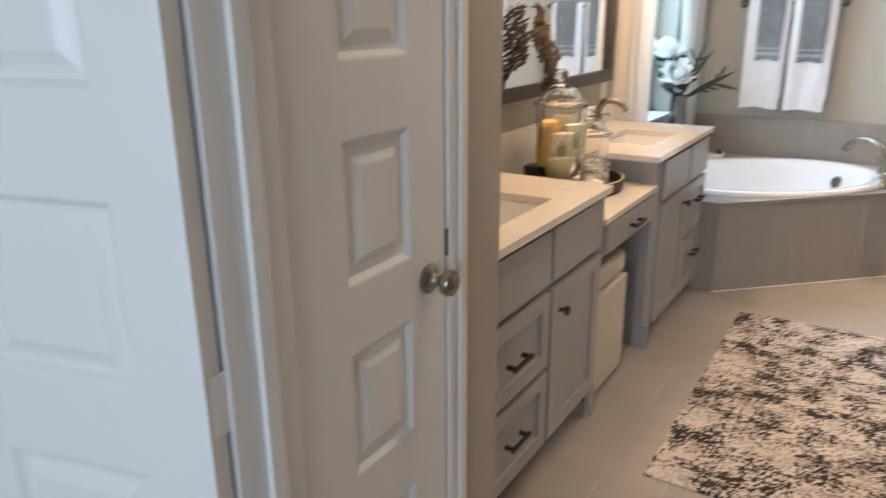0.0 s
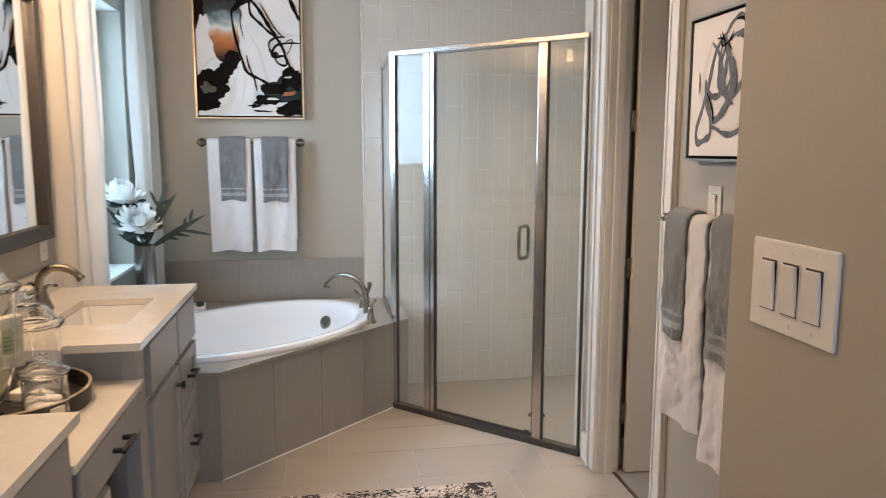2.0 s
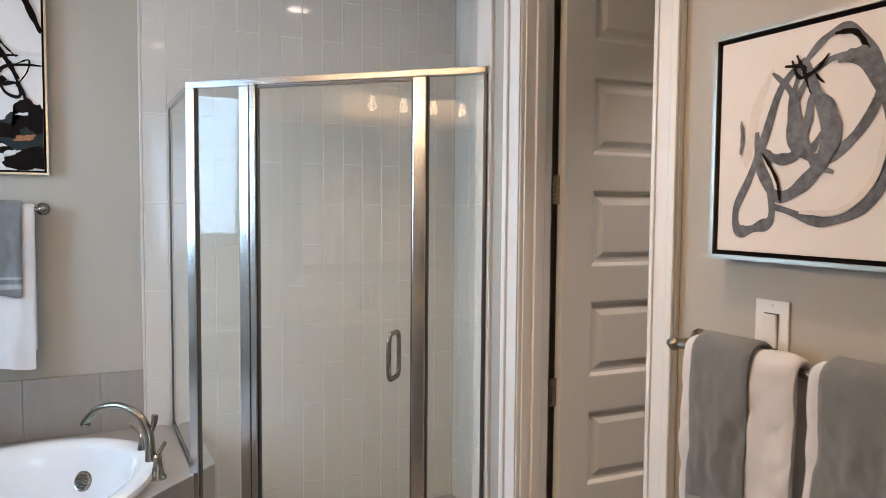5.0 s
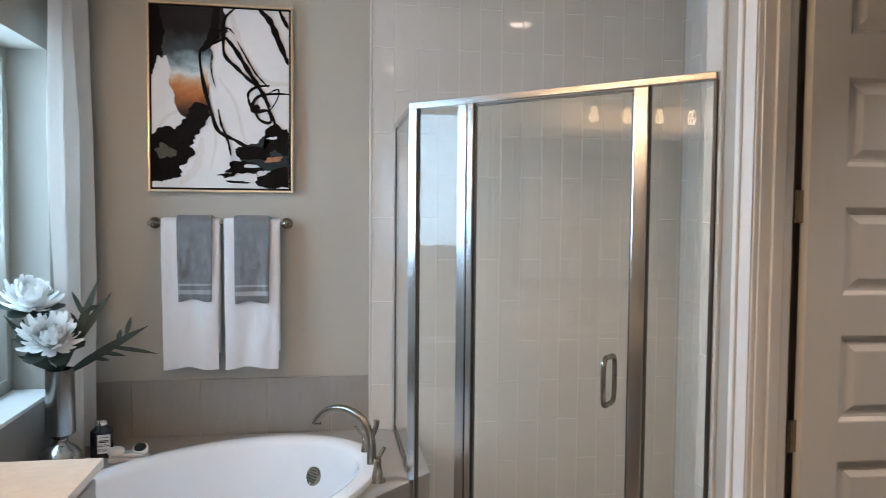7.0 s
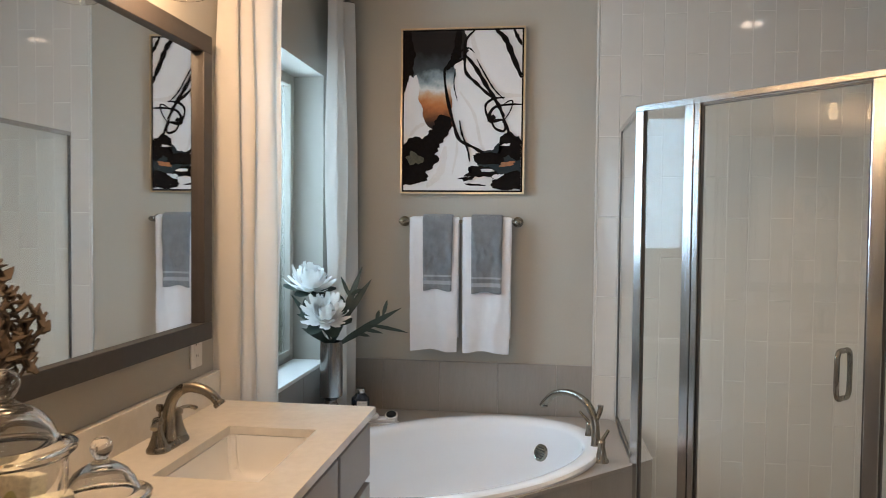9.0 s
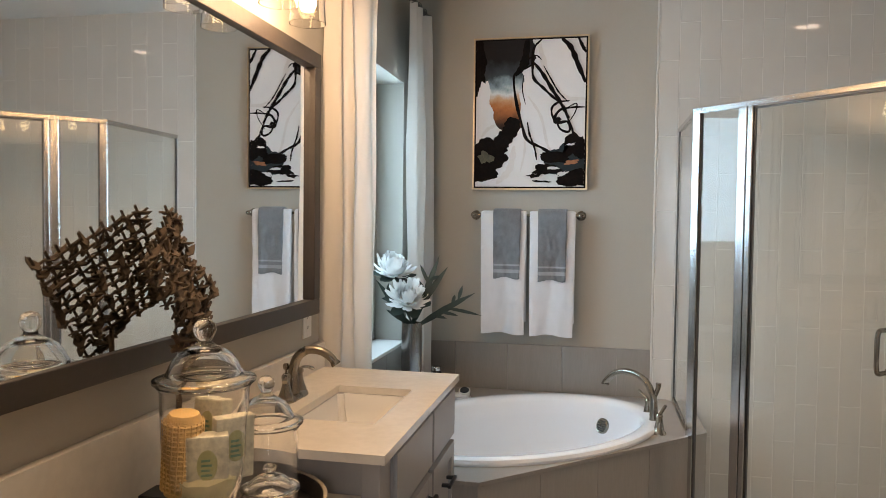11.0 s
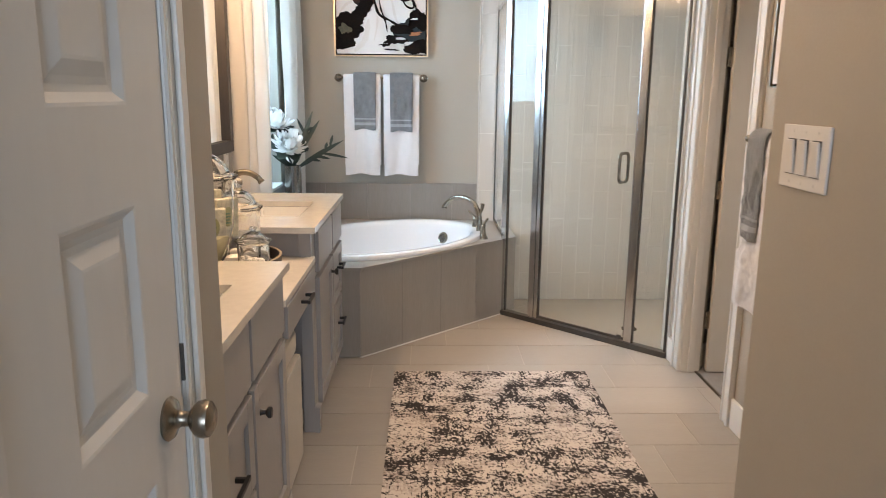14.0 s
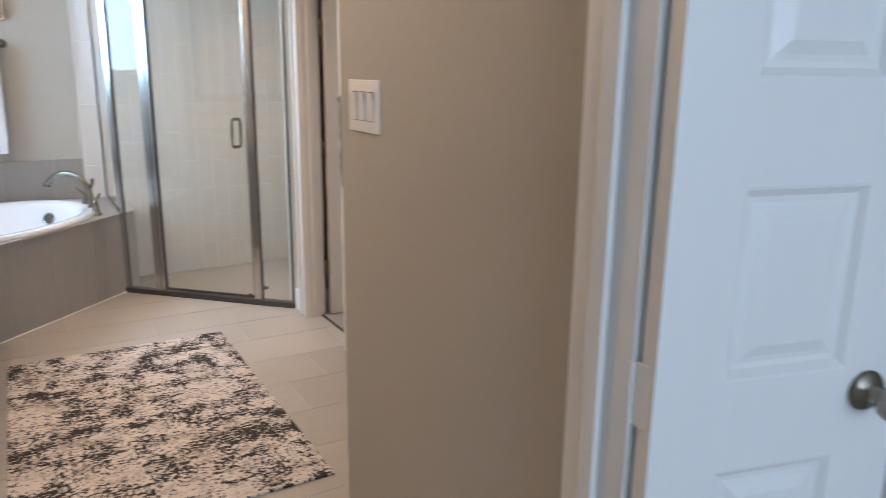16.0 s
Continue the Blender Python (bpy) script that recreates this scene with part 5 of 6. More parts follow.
am = pose(-0.598, YN, 1.642)
art = framed("painting", am, 0.643, 0.852, 0.042, GOLD, "tall abstract painting in black, rust and white, gilt frame")
paint(art, am, 0.643, 0.852, 0.042, [
    (INKP, "stroke", ([(0.20, 0.02), (0.32, 0.12), (0.36, 0.28)], 0.06)),
    (INKP, "stroke", ([(0.05, 0.34), (0.12, 0.40), (0.22, 0.43)], 0.03)),
    (INKP, "stroke", ([(0.48, 0.62), (0.60, 0.48), (0.66, 0.30), (0.70, 0.24)], 0.025)),
    (INKP, "stroke", ([(0.58, 0.98), (0.60, 0.90), (0.66, 0.76), (0.80, 0.61), (1.0, 0.59)], 0.05)),
    (INKP, "stroke", ([(0.42, 0.10), (0.46, 0.26), (0.44, 0.42)], 0.02)),
    (PLUME, "blob", (0.14, 0.88, 0.27, 0.19, 2.0, 0.2, 0)),
    (PLUME, "blob", (0.22, 0.93, 0.32, 0.13, 6.2, 0.25, 0)),
    (PLUME, "blob", (0.28, 0.74, 0.14, 0.15, 4.1, 0.25, 20)),
    (INK, "stroke", ([(0.03, 1.0), (0.04, 0.86), (0.03, 0.74), (0.01, 0.62)], 0.10)),
    (PLUME, "blob", (0.27, 0.57, 0.135, 0.17, 3.1, 0.2, 10)),
    (CANVAS, "blob", (0.08, 0.60, 0.055, 0.13, 8.1, 0.2, 0)),
    (INK, "stroke", ([(0.47, 1.0), (0.455, 0.88), (0.43, 0.82), (0.36, 0.76)], 0.075)),
    (PLUME, "blob", (0.295, 0.47, 0.115, 0.12, 1.3, 0.15, 30)),
    (INK, "stroke", ([(0.36, 0.47), (0.32, 0.38), (0.24, 0.30), (0.20, 0.22)], 0.17)),
    (INK, "blob", (0.12, 0.20, 0.17, 0.11, 5.7, 0.3, 20)),
    (INK, "blob", (0.06, 0.09, 0.12, 0.055, 3.3, 0.4, 0)),
    (OLIVE, "blob", (0.10, 0.20, 0.05, 0.05, 7.9, 0.4, 60)),
    (INK, "stroke", ([(0.60, 1.0), (0.53, 0.94), (0.52, 0.84), (0.53, 0.74), (0.62, 0.67), (0.72, 0.60), (0.82, 0.54)], 0.026)),
    (INK, "stroke", ([(0.52, 0.85), (0.60, 0.78), (0.70, 0.66), (0.80, 0.54), (0.86, 0.46)], 0.034)),
    (INK, "stroke", ([(0.62, 0.82), (0.68, 0.74), (0.76, 0.64), (0.85, 0.57)], 0.014)),
    (INK, "stroke", ([(0.44, 0.80), (0.47, 0.86), (0.55, 0.89), (0.60, 0.86)], 0.014)),
    (INK, "stroke", ([(0.55, 0.84), (0.44, 0.80), (0.36, 0.77), (0.35, 0.70), (0.38, 0.56), (0.43, 0.42), (0.48, 0.32), (0.60, 0.27), (0.70, 0.235), (0.80, 0.26), (0.88, 0.31), (0.89, 0.38), (0.82, 0.50)], 0.027)),
    (INK, "stroke", ([(0.44, 0.76), (0.43, 0.66), (0.46, 0.56)], 0.010)),
    (INK, "stroke", ([(0.48, 0.44), (0.50, 0.36), (0.55, 0.26), (0.57, 0.18)], 0.018)),
    (INK, "stroke", ([(1.0, 0.535), (0.90, 0.535), (0.78, 0.52), (0.73, 0.47), (0.74, 0.43), (0.84, 0.44), (0.87, 0.40), (0.85, 0.37), (0.78, 0.39), (0.74, 0.45)], 0.024)),
    (INK, "stroke", ([(0.86, 0.58), (0.76, 0.57), (0.70, 0.53), (0.72, 0.46), (0.80, 0.43)], 0.020)),
    (INK, "stroke", ([(0.83, 0.53), (0.92, 0.56), (0.91, 0.50), (0.84, 0.42)], 0.012)),
    (INK, "blob", (0.75, 0.45, 0.03, 0.022, 2.2, 0.4, 0)),
    (INK, "stroke", ([(0.78, 1.0), (0.86, 0.94), (0.93, 0.82), (1.0, 0.70)], 0.045)),
    (INK, "stroke", ([(0.93, 1.0), (0.97, 0.94), (1.0, 0.90)], 0.03)),
    (TEAL, "blob", (0.87, 0.16, 0.20, 0.13, 11.3, 0.3, 0)),
    (INK, "blob", (0.92, 0.27, 0.12, 0.07, 12.3, 0.35, 0)),
    (INK, "blob", (0.72, 0.20, 0.13, 0.04, 4.4, 0.45, -12)),
    (INK, "blob", (0.66, 0.115, 0.13, 0.03, 5.2, 0.5, -4)),
    (INK, "blob", (0.90, 0.06, 0.16, 0.07, 9.1, 0.3, 0)),
    (RUST, "blob", (0.88, 0.165, 0.06, 0.012, 1.9, 0.5, 10)),
    (INK, "blob", (0.55, 0.075, 0.06, 0.014, 2.9, 0.5, 8)),
    (INK, "blob", (0.62, 0.035, 0.07, 0.007, 3.9, 0.4, -3)),
    (CANVAS, "blob", (0.72, 0.125, 0.05, 0.009, 6.9, 0.4, 0)),
    (CANVAS, "blob", (0.80, 0.085, 0.05, 0.014, 7.3, 0.6, 25)),
    (CANVAS, "blob", (0.88, 0.285, 0.035, 0.007, 7.9, 0.5, 8)),
])
bm_ = pose(XE, 3.212, 1.422, 0, 0, -90)
art = framed("painting", bm_, 0.438, 0.442, 0.046, SILVER, "square abstract ink painting of looping strokes in silver frame", BRASSY)
paint(art, bm_, 0.438, 0.442, 0.046, [
    (INKP, "stroke", ([(0.30, 0.84), (0.22, 0.68), (0.18, 0.50), (0.16, 0.40)], 0.05)),
    (INKG, "stroke", ([(0.46, 0.86), (0.34, 0.74), (0.26, 0.52), (0.18, 0.34), (0.11, 0.20), (0.13, 0.10), (0.24, 0.12), (0.31, 0.16), (0.30, 0.30), (0.24, 0.44), (0.22, 0.54)], 0.05)),
    (INKG, "stroke", ([(0.42, 0.80), (0.56, 0.93), (0.68, 0.94), (0.78, 0.80), (0.80, 0.66), (0.70, 0.50), (0.56, 0.42), (0.42, 0.48), (0.40, 0.62), (0.48, 0.78)], 0.05)),
    (INKG, "stroke", ([(0.50, 0.80), (0.62, 0.84), (0.74, 0.78), (0.84, 0.60), (0.85, 0.38), (0.76, 0.22), (0.58, 0.15), (0.38, 0.20), (0.30, 0.22)], 0.045)),
    (INKG, "stroke", ([(0.46, 0.82), (0.54, 0.66), (0.58, 0.46), (0.48, 0.32), (0.34, 0.26), (0.24, 0.40), (0.22, 0.56)], 0.06)),
    (INKG, "stroke", ([(0.44, 0.82), (0.40, 0.66), (0.44, 0.52), (0.50, 0.46), (0.56, 0.54)], 0.04)),
    (INKG, "stroke", ([(0.22, 0.52), (0.30, 0.44), (0.42, 0.44), (0.48, 0.56), (0.50, 0.70)], 0.05)),
    (INK, "stroke", ([(0.36, 0.84), (0.46, 0.82), (0.56, 0.74)], 0.018)),
    (INK, "stroke", ([(0.42, 0.88), (0.46, 0.80), (0.50, 0.70)], 0.018)),
    (INK, "stroke", ([(0.60, 0.94), (0.70, 0.92), (0.78, 0.78)], 0.022)),
    (INKG, "stroke", ([(0.13, 0.62), (0.14, 0.54), (0.13, 0.46)], 0.02)),
    (INKG, "stroke", ([(0.30, 0.82), (0.40, 0.72), (0.46, 0.56), (0.52, 0.40), (0.62, 0.36)], 0.035)),
    (INKG, "stroke", ([(0.48, 0.84), (0.52, 0.72), (0.60, 0.62), (0.62, 0.52), (0.56, 0.40), (0.44, 0.30)], 0.05)),
    (INKG, "stroke", ([(0.62, 0.82), (0.72, 0.84), (0.80, 0.76), (0.86, 0.60)], 0.05)),
    (INKP, "stroke", ([(0.84, 0.56), (0.80, 0.34), (0.66, 0.20), (0.46, 0.19)], 0.03)),
    (INK, "stroke", ([(0.40, 0.86), (0.44, 0.78), (0.52, 0.80), (0.58, 0.86)], 0.018)),
    (INK, "stroke", ([(0.26, 0.46), (0.34, 0.34), (0.36, 0.24)], 0.018)),
])

# ---- things on the desk ----
tray = thing("tray", (-0.735, 3.10, 0.753), "round black wooden tray with worn edges", "tray")
tm = pose(-0.735, 3.09, 0.753)
part("tray_base", lathe([(0, 0), (0.222, 0), (0.222, 0.008), (0, 0.008)], tm, 64), TRAYW, tray)
part("rim", lathe([(0.218, 0.006), (0.232, 0.0), (0.236, 0.048), (0.226, 0.048), (0.218, 0.006)], tm, 64), TRAYW, tray, smooth=True)
part("rim_edge", lathe([(0.226, 0.0483), (0.236, 0.0483), (0.235, 0.0505), (0.227, 0.0505), (0.226, 0.0483)], tm, 64), TRAYE, tray, smooth=True)
JZ = 0.762


def jar(name, x, y, h, r, lid_h, label, pedestal=True):
    """Apothecary jar: h is the height of the rim, r its radius."""
    j = thing(name, (x, y, JZ), label, "glass jar", "apothecary jars")
    m = pose(x, y, JZ)
    if pedestal:
        outer = [(0, 0), (0.42, 0.0), (0.44, 0.015), (0.30, 0.03), (0.22, 0.05), (0.34, 0.08), (0.60, 0.20), (0.78, 0.36), (0.87, 0.55), (0.90, 0.80), (0.92, 0.97), (1.0, 1.0)]
        inner = [(0.95, 1.0), (0.87, 0.965), (0.85, 0.80), (0.82, 0.55), (0.73, 0.37), (0.55, 0.22), (0.3, 0.11), (0, 0.09)]
    else:
        outer = [(0, 0), (0.86, 0), (0.92, 0.03), (0.92, 0.95), (1.0, 1.0)]
        inner = [(0.95, 1.0), (0.86, 0.95), (0.86, 0.08), (0, 0.07)]
    part("body", lathe([(a * r, b * h) for a, b in outer + inner], m, 48), JARG, j, smooth=True, shadow=False)
    lm = pose(x, y, JZ + h + 0.001)
    top = [(0.98, 0), (1.06, 0.03), (1.06, 0.07), (0.98, 0.10), (0.81, 0.14), (0.75, 0.22), (0.68, 0.33), (0.56, 0.44), (0.38, 0.53), (0.24, 0.58), (0.16, 0.62), (0.145, 0.66), (0.19, 0.71), (0.235, 0.78), (0.24, 0.84), (0.21, 0.91), (0.14, 0.965), (0, 1.0)]
    under = [(0, 0.50), (0.32, 0.47), (0.50, 0.38), (0.62, 0.28), (0.69, 0.18), (0.75, 0.11), (0.92, 0.05), (0.92, 0.0), (0.98, 0)]
    part("lid", lathe([(a * r, b * lid_h) for a, b in under] + [(a * r, b * lid_h) for a, b in top[1:]], lm, 48), JARG, j, "clear glass lid with a ball finial", smooth=True, shadow=False)
    return j


jar("apothecary_jar", -0.727, 2.985, 0.335, 0.103, 0.142, "tall footed clear glass apothecary jar holding bath soaps")
jar("apothecary_jar", -0.66, 3.145, 0.205, 0.083, 0.118, "middle-sized clear glass apothecary jar of pale soaps", False)
jar("apothecary_jar", -0.573, 2.985, 0.115, 0.060, 0.055, "small clear glass jar of bath salt", False)


lo = thing("loofah", (-0.765, 2.96, 0.87), "ochre woven loofah roll inside the tall jar", "loofah")
lm = pose(-0.768, 2.955, 0.862, 4, 6, 0)
part("loofah_body", lathe([(0, 0), (0.034, 0.002), (0.038, 0.02), (0.040, 0.10), (0.038, 0.165), (0.030, 0.182), (0, 0.178)], lm, 24), LOOFAH, lo, smooth=True)
for k in range(15):
    part("mesh_band", lathe([(0.0385, -0.0022), (0.0430, 0), (0.0385, 0.0022)], lm @ pose(0, 0, 0.016 + 0.0105 * k), 24), LOOFAH, lo, smooth=True)
for k in range(20):
    a = 2 * math.pi * k / 20
    rib = [lm @ Vector((0.0405 * math.cos(a), 0.0405 * math.sin(a), z)) for z in (0.014, 0.06, 0.11, 0.168)]
    part("mesh_rib", sweep(rib, 0.0021, 5), LOOFAH, lo, smooth=True)
for x, y, z, rx, rz, mm, lab in ((-0.708, 2.962, 0.872, 8, 30, WRAP, "soap bar in a cream and green botanical wrapper"), (-0.735, 3.02, 0.93, -6, -15, WRAP, "soap bar in a cream and green botanical wrapper"), (-0.672, 3.005, 0.90, 3, 48, WRAP, "soap bar in a cream and green botanical wrapper")):
    s = thing("wrapped_soap", (x, y, z), lab, "soap", "soaps in the jar")
    m = pose(x, y, z, rx, 0, rz)
    part("bar", box((-0.043, -0.017, -0.012), (0.043, 0.017, 0.128), 0.006, m), mm, s)
    part("printed_band", lathe([(0, 0), (0.026, 0), (0.026, 0.0006), (0, 0.0006)], m @ pose(0, -0.0171, 0.064, 90, 0, 0) @ Matrix.Diagonal((0.8, 1.35, 1, 1)), 28), OLIVEP, s, "olive printed medallion")
    for k in range(4):
        part("printed_bar", box((-0.012, -0.0184, 0.04 + 0.011 * k), (0.010 - 0.004 * (k % 2), -0.0179, 0.045 + 0.011 * k), 0, m), GREENP, s)
s = thing("soap_chunks", (-0.727, 2.985, 0.80), "pale green and cream soap chunks filling the jar's foot", "soap")
own = lathe([(0, 0.0), (0.035, 0.005), (0.052, 0.035), (0.066, 0.075), (0.070, 0.10), (0.04, 0.112), (0, 0.108)], pose(-0.727, 2.985, 0.797), 20)
for v in own.verts:
    v.co += Vector((0, 0, 1)) * 0.012 * noise.noise(v.co * 45)
part("chunk_heap", own, SOAP, s, smooth=True)
rnd = random.Random(12)
for k, (bx, by, bz, rr) in enumerate(((-0.66, 3.145, 0.782, 0.05), (-0.573, 2.985, 0.778, 0.038))):
    st = thing("bath_salt", (bx, by, bz - 0.01), "white bath pebbles and salt inside a glass jar", "bath salt")
    part("salt_bed", lathe([(0, 0), (rr * 1.2, 0), (rr * 1.22, 0.02), (rr * 0.7, 0.032), (0, 0.036)], pose(bx, by, bz - 0.006), 24), SALT, st, smooth=True)
    for q in range(9 if k == 0 else 4):
        a, d = rnd.uniform(0, 6.28), rnd.uniform(0, rr * 0.7)
        own = bmesh.new()
        bmesh.ops.create_icosphere(own, subdivisions=2, radius=rnd.uniform(0.012, 0.02), matrix=pose(bx + d * math.cos(a), by + d * math.sin(a), bz + 0.03 + rnd.uniform(0, 0.03 if k == 0 else 0.008), rnd.uniform(0, 90), 0, rnd.uniform(0, 180)) @ Matrix.Diagonal((1.3, 1, 0.7, 1)))
        part("pebble", own, SALT, st, smooth=True)
bb = thing("gift_box", (-0.827, 2.977, JZ), "small matte black box on the tray", "box")
part("box_body", box((-0.86, 2.945, JZ), (-0.795, 3.01, JZ + 0.072), 0.002), BLACK, bb)
part("box_lid", box((-0.862, 2.943, JZ + 0.072), (-0.793, 3.012, JZ + 0.09), 0.002), BLACK, bb)

# dried pod branch behind the jar
plant = thing("dried_branch", (-0.85, 3.07, JZ), "brown dried branch with a flat lattice of curled bark scales", "dried plant")
stem = [Vector((-0.85 - 0.01 * math.sin(3 * t), 3.07 + 0.03 * t, JZ + 0.42 * t)) for t in np.linspace(0, 1, 14)]
part("stem", sweep(stem, lambda t: 0.012 - 0.006 * t, 8), DRIED, plant, smooth=True)
rnd = random.Random(5)
own = bmesh.new()
L_, T_, R_, B_ = (Vector(v) for v in ((-0.815, 2.90, 1.345), (-0.905, 3.13, 1.462), (-0.868, 3.275, 1.255), (-0.822, 3.06, 1.12)))
for row in range(12):
    for col in range(10):
        u, v = col / 9, row / 11
        p = (B_ * (1 - u) + R_ * u) * (1 - v) + (L_ * (1 - u) + T_ * u) * v
        p += Vector((0.90, 0.43, 0)) * (0.022 * math.sin(3.1 * u + 1.2) * math.sin(3.1 * v) + rnd.uniform(-0.012, 0.016))
        x, y, z = p
        m = pose(x, y, z, rnd.uniform(-35, 35), rnd.uniform(-45, 45), 50 + rnd.uniform(-40, 40)) @ pose(0, 0, 0, 0, 0, 90 * (col % 2))
        leaf = bmesh.new()
        w, l = rnd.uniform(0.009, 0.014), rnd.uniform(0.026, 0.04)
        pts = [(-l * 0.5, -w * 0.35, 0), (0, -w, 0.006), (l * 0.55, -w * 0.5, 0.013), (l * 0.75, 0, 0.022), (l * 0.55, w * 0.5, 0.013), (0, w, 0.006), (-l * 0.5, w * 0.35, 0)]
        top = [leaf.verts.new(p) for p in pts]
        low = [leaf.verts.new((a, b, c - 0.003)) for a, b, c in pts]
        leaf.faces.new(top)
        leaf.faces.new(low[::-1])
        for i in range(len(pts)):
            leaf.faces.new((top[i], top[(i + 1) % 7], low[(i + 1) % 7], low[i]))
        leaf.transform(m)
        merge(own, leaf)
        for step in ((R_ - B_) / 9, (L_ - B_) / 11):
            a = Vector((x, y, z))
            sweep([a - step * 0.3, a + step * 0.5, a + step * 1.1], 0.0036, 5, bm=own)
ob = tagged(part("bark_scale", own, DRIED, plant), kind="stuff")

# upholstered stool under the desk
st = thing("vanity_stool", (-0.66, 2.875, 0), "cream upholstered box stool tucked under the desk", "stool")
part("base", box((-0.90, 2.70, 0.03), (-0.43, 3.05, 0.44), 0.012), CREAM, st)
part("seat_cushion", box((-0.905, 2.695, 0.445), (-0.445, 3.055, 0.535), 0.022, segs=3), CREAM, st, "cream padded lid")
for x in (-0.87, -0.46):
    for y in (2.73, 3.02):
        part("leg", box((x - 0.015, y - 0.015, 0), (x + 0.015, y + 0.015, 0.032), 0.002), BLACK, st)

# ---- things on the tub deck ----
VX, VY = -0.822, 5.17
vase = thing("vase", (VX, VY, DECK), "pewter footed vase with a ball base and a tall cylinder", "vase")
prof = [(0, 0), (0.05, 0), (0.07, 0.012), (0.082, 0.04), (0.085, 0.065), (0.078, 0.10), (0.058, 0.125), (0.034, 0.142), (0.026, 0.155), (0.026, 0.165), (0.042, 0.178), (0.052, 0.185), (0.0535, 0.20), (0.052, 0.438), (0.049, 0.438), (0.049, 0.20), (0, 0.195)]
part("vase_body", lathe(prof, pose(VX, VY, DECK), 40), PEWTER, vase, smooth=True)
fl = thing("flower_arrangement", (VX, VY, DECK + 0.20), "white artificial peonies with dark green split leaves in a pewter vase", "flowers")


def petal(m, w, l, curl, bm):
    own = bmesh.new()
    rows = []
    for j in range(5):
        t = j / 4
        ww = w * math.sin(math.pi * (0.16 + 0.74 * t)) ** 0.8
        rows.append([own.verts.new((s * ww, l * t * math.cos(curl * t), l * t * math.sin(curl * t) + 0.25 * ww * abs(s) + (0.004 * math.sin(9 * s) if j == 4 else 0))) for s in (-1, -0.4, 0.4, 1)])
    for a, b in zip(rows, rows[1:]):
        for i in range(3):
            own.faces.new((a[i], a[i + 1], b[i + 1], b[i]))
    own.transform(m)
    merge(bm, own)


def peony(cx, cy, cz, tip, yaw, size, seed):
    rnd = random.Random(seed)
    own = bmesh.new()
    m = pose(cx, cy, cz, tip, 0, yaw)
    for ring, (n, elev, l, w, curl) in enumerate(((20, -10, 0.92, 0.125, 0.55), (22, 6, 0.90, 0.12, 0.6), (21, 20, 0.85, 0.115, 0.65), (20, 34, 0.78, 0.105, 0.6), (18, 47, 0.70, 0.095, 0.5), (15, 59, 0.63, 0.09, 0.35), (11, 70, 0.57, 0.085, 0.2), (7, 82, 0.52, 0.075, 0.05))):
        for k in range(n):
            a = 360 * (k + 0.5 * (ring % 2)) / n + rnd.uniform(-9, 9)
            f = rnd.uniform(0.76, 1.14)
            petal(m @ pose(0, 0, -0.01 + 0.003 * ring, 0, 0, a) @ pose(0, 0.004, 0, elev + rnd.uniform(-6, 6), 0, 0), w * size * f, l * size * f, curl, own)
    p = part("bloom", own, PETAL, fl, "white peony bloom", smooth=True)
    for k in range(6):
        own = bmesh.new()
        petal(m @ pose(0, 0, -0.016, 0, 0, 60 * k + 20) @ pose(0, 0.0, 0, -14, 0, 0), 0.28 * size, 0.95 * size, 0.3, own)
        part("sepal", own, LEAF, p, "dark green sepal", smooth=True)
    return m.translation


rim = Vector((VX, VY, DECK + 0.425))
for c, tip, yaw, size, seed in (((-0.925, 5.17, 1.19), 20, 30, 0.128, 2), ((-0.825, 5.09, 1.06), 44, 15, 0.125, 7)):
    top = peony(*c, tip, yaw, size, seed)
    part("stem", sweep(smooth_line([rim + Vector((0, 0, -0.15)), rim, (rim + top) / 2 + Vector((-0.02, 0, 0.01)), top - Vector((0, 0, 0.012))], 5), 0.005, 8), LEAF, fl, smooth=True)


def split_leaf(base, tipv, fingers, name="leaf"):
    own = bmesh.new()
    base, tipv = Vector(base), Vector(tipv)
    d = tipv - base
    side = d.cross(Vector((0, 1, 0))).normalized()

    def blade(a, b, w):
        ax = (b - a)
        nn = ax.cross(Vector((0.1, 1, 0.1))).normalized()
        pts = [a + ax * t for t in (0, 0.25, 0.5, 0.75, 1.0)]
        ws = [0.35, 0.9, 1.0, 0.7, 0.05]
        bend = Vector((0, 0, -1)) * ax.length
        up = [own.verts.new(p + nn * w * k + bend * 0.06 * t * t) for p, k, t in zip(pts, ws, (0, .25, .5, .75, 1))]
        lo_ = [own.verts.new(p - nn * w * k + bend * 0.06 * t * t + Vector((0, 0.004 * k, 0))) for p, k, t in zip(pts, ws, (0, .25, .5, .75, 1))]
        for i in range(4):
            own.faces.new((up[i], up[i + 1], lo_[i + 1], lo_[i]))

    blade(base, tipv, 0.017)
    for t, s, l in fingers:
        a = base + d * t
        blade(a, a + d.normalized() * l * 0.75 + side * s * l * 0.65, 0.0095)
    part(name, own, LEAF, fl, "dark green split leaf", smooth=True)


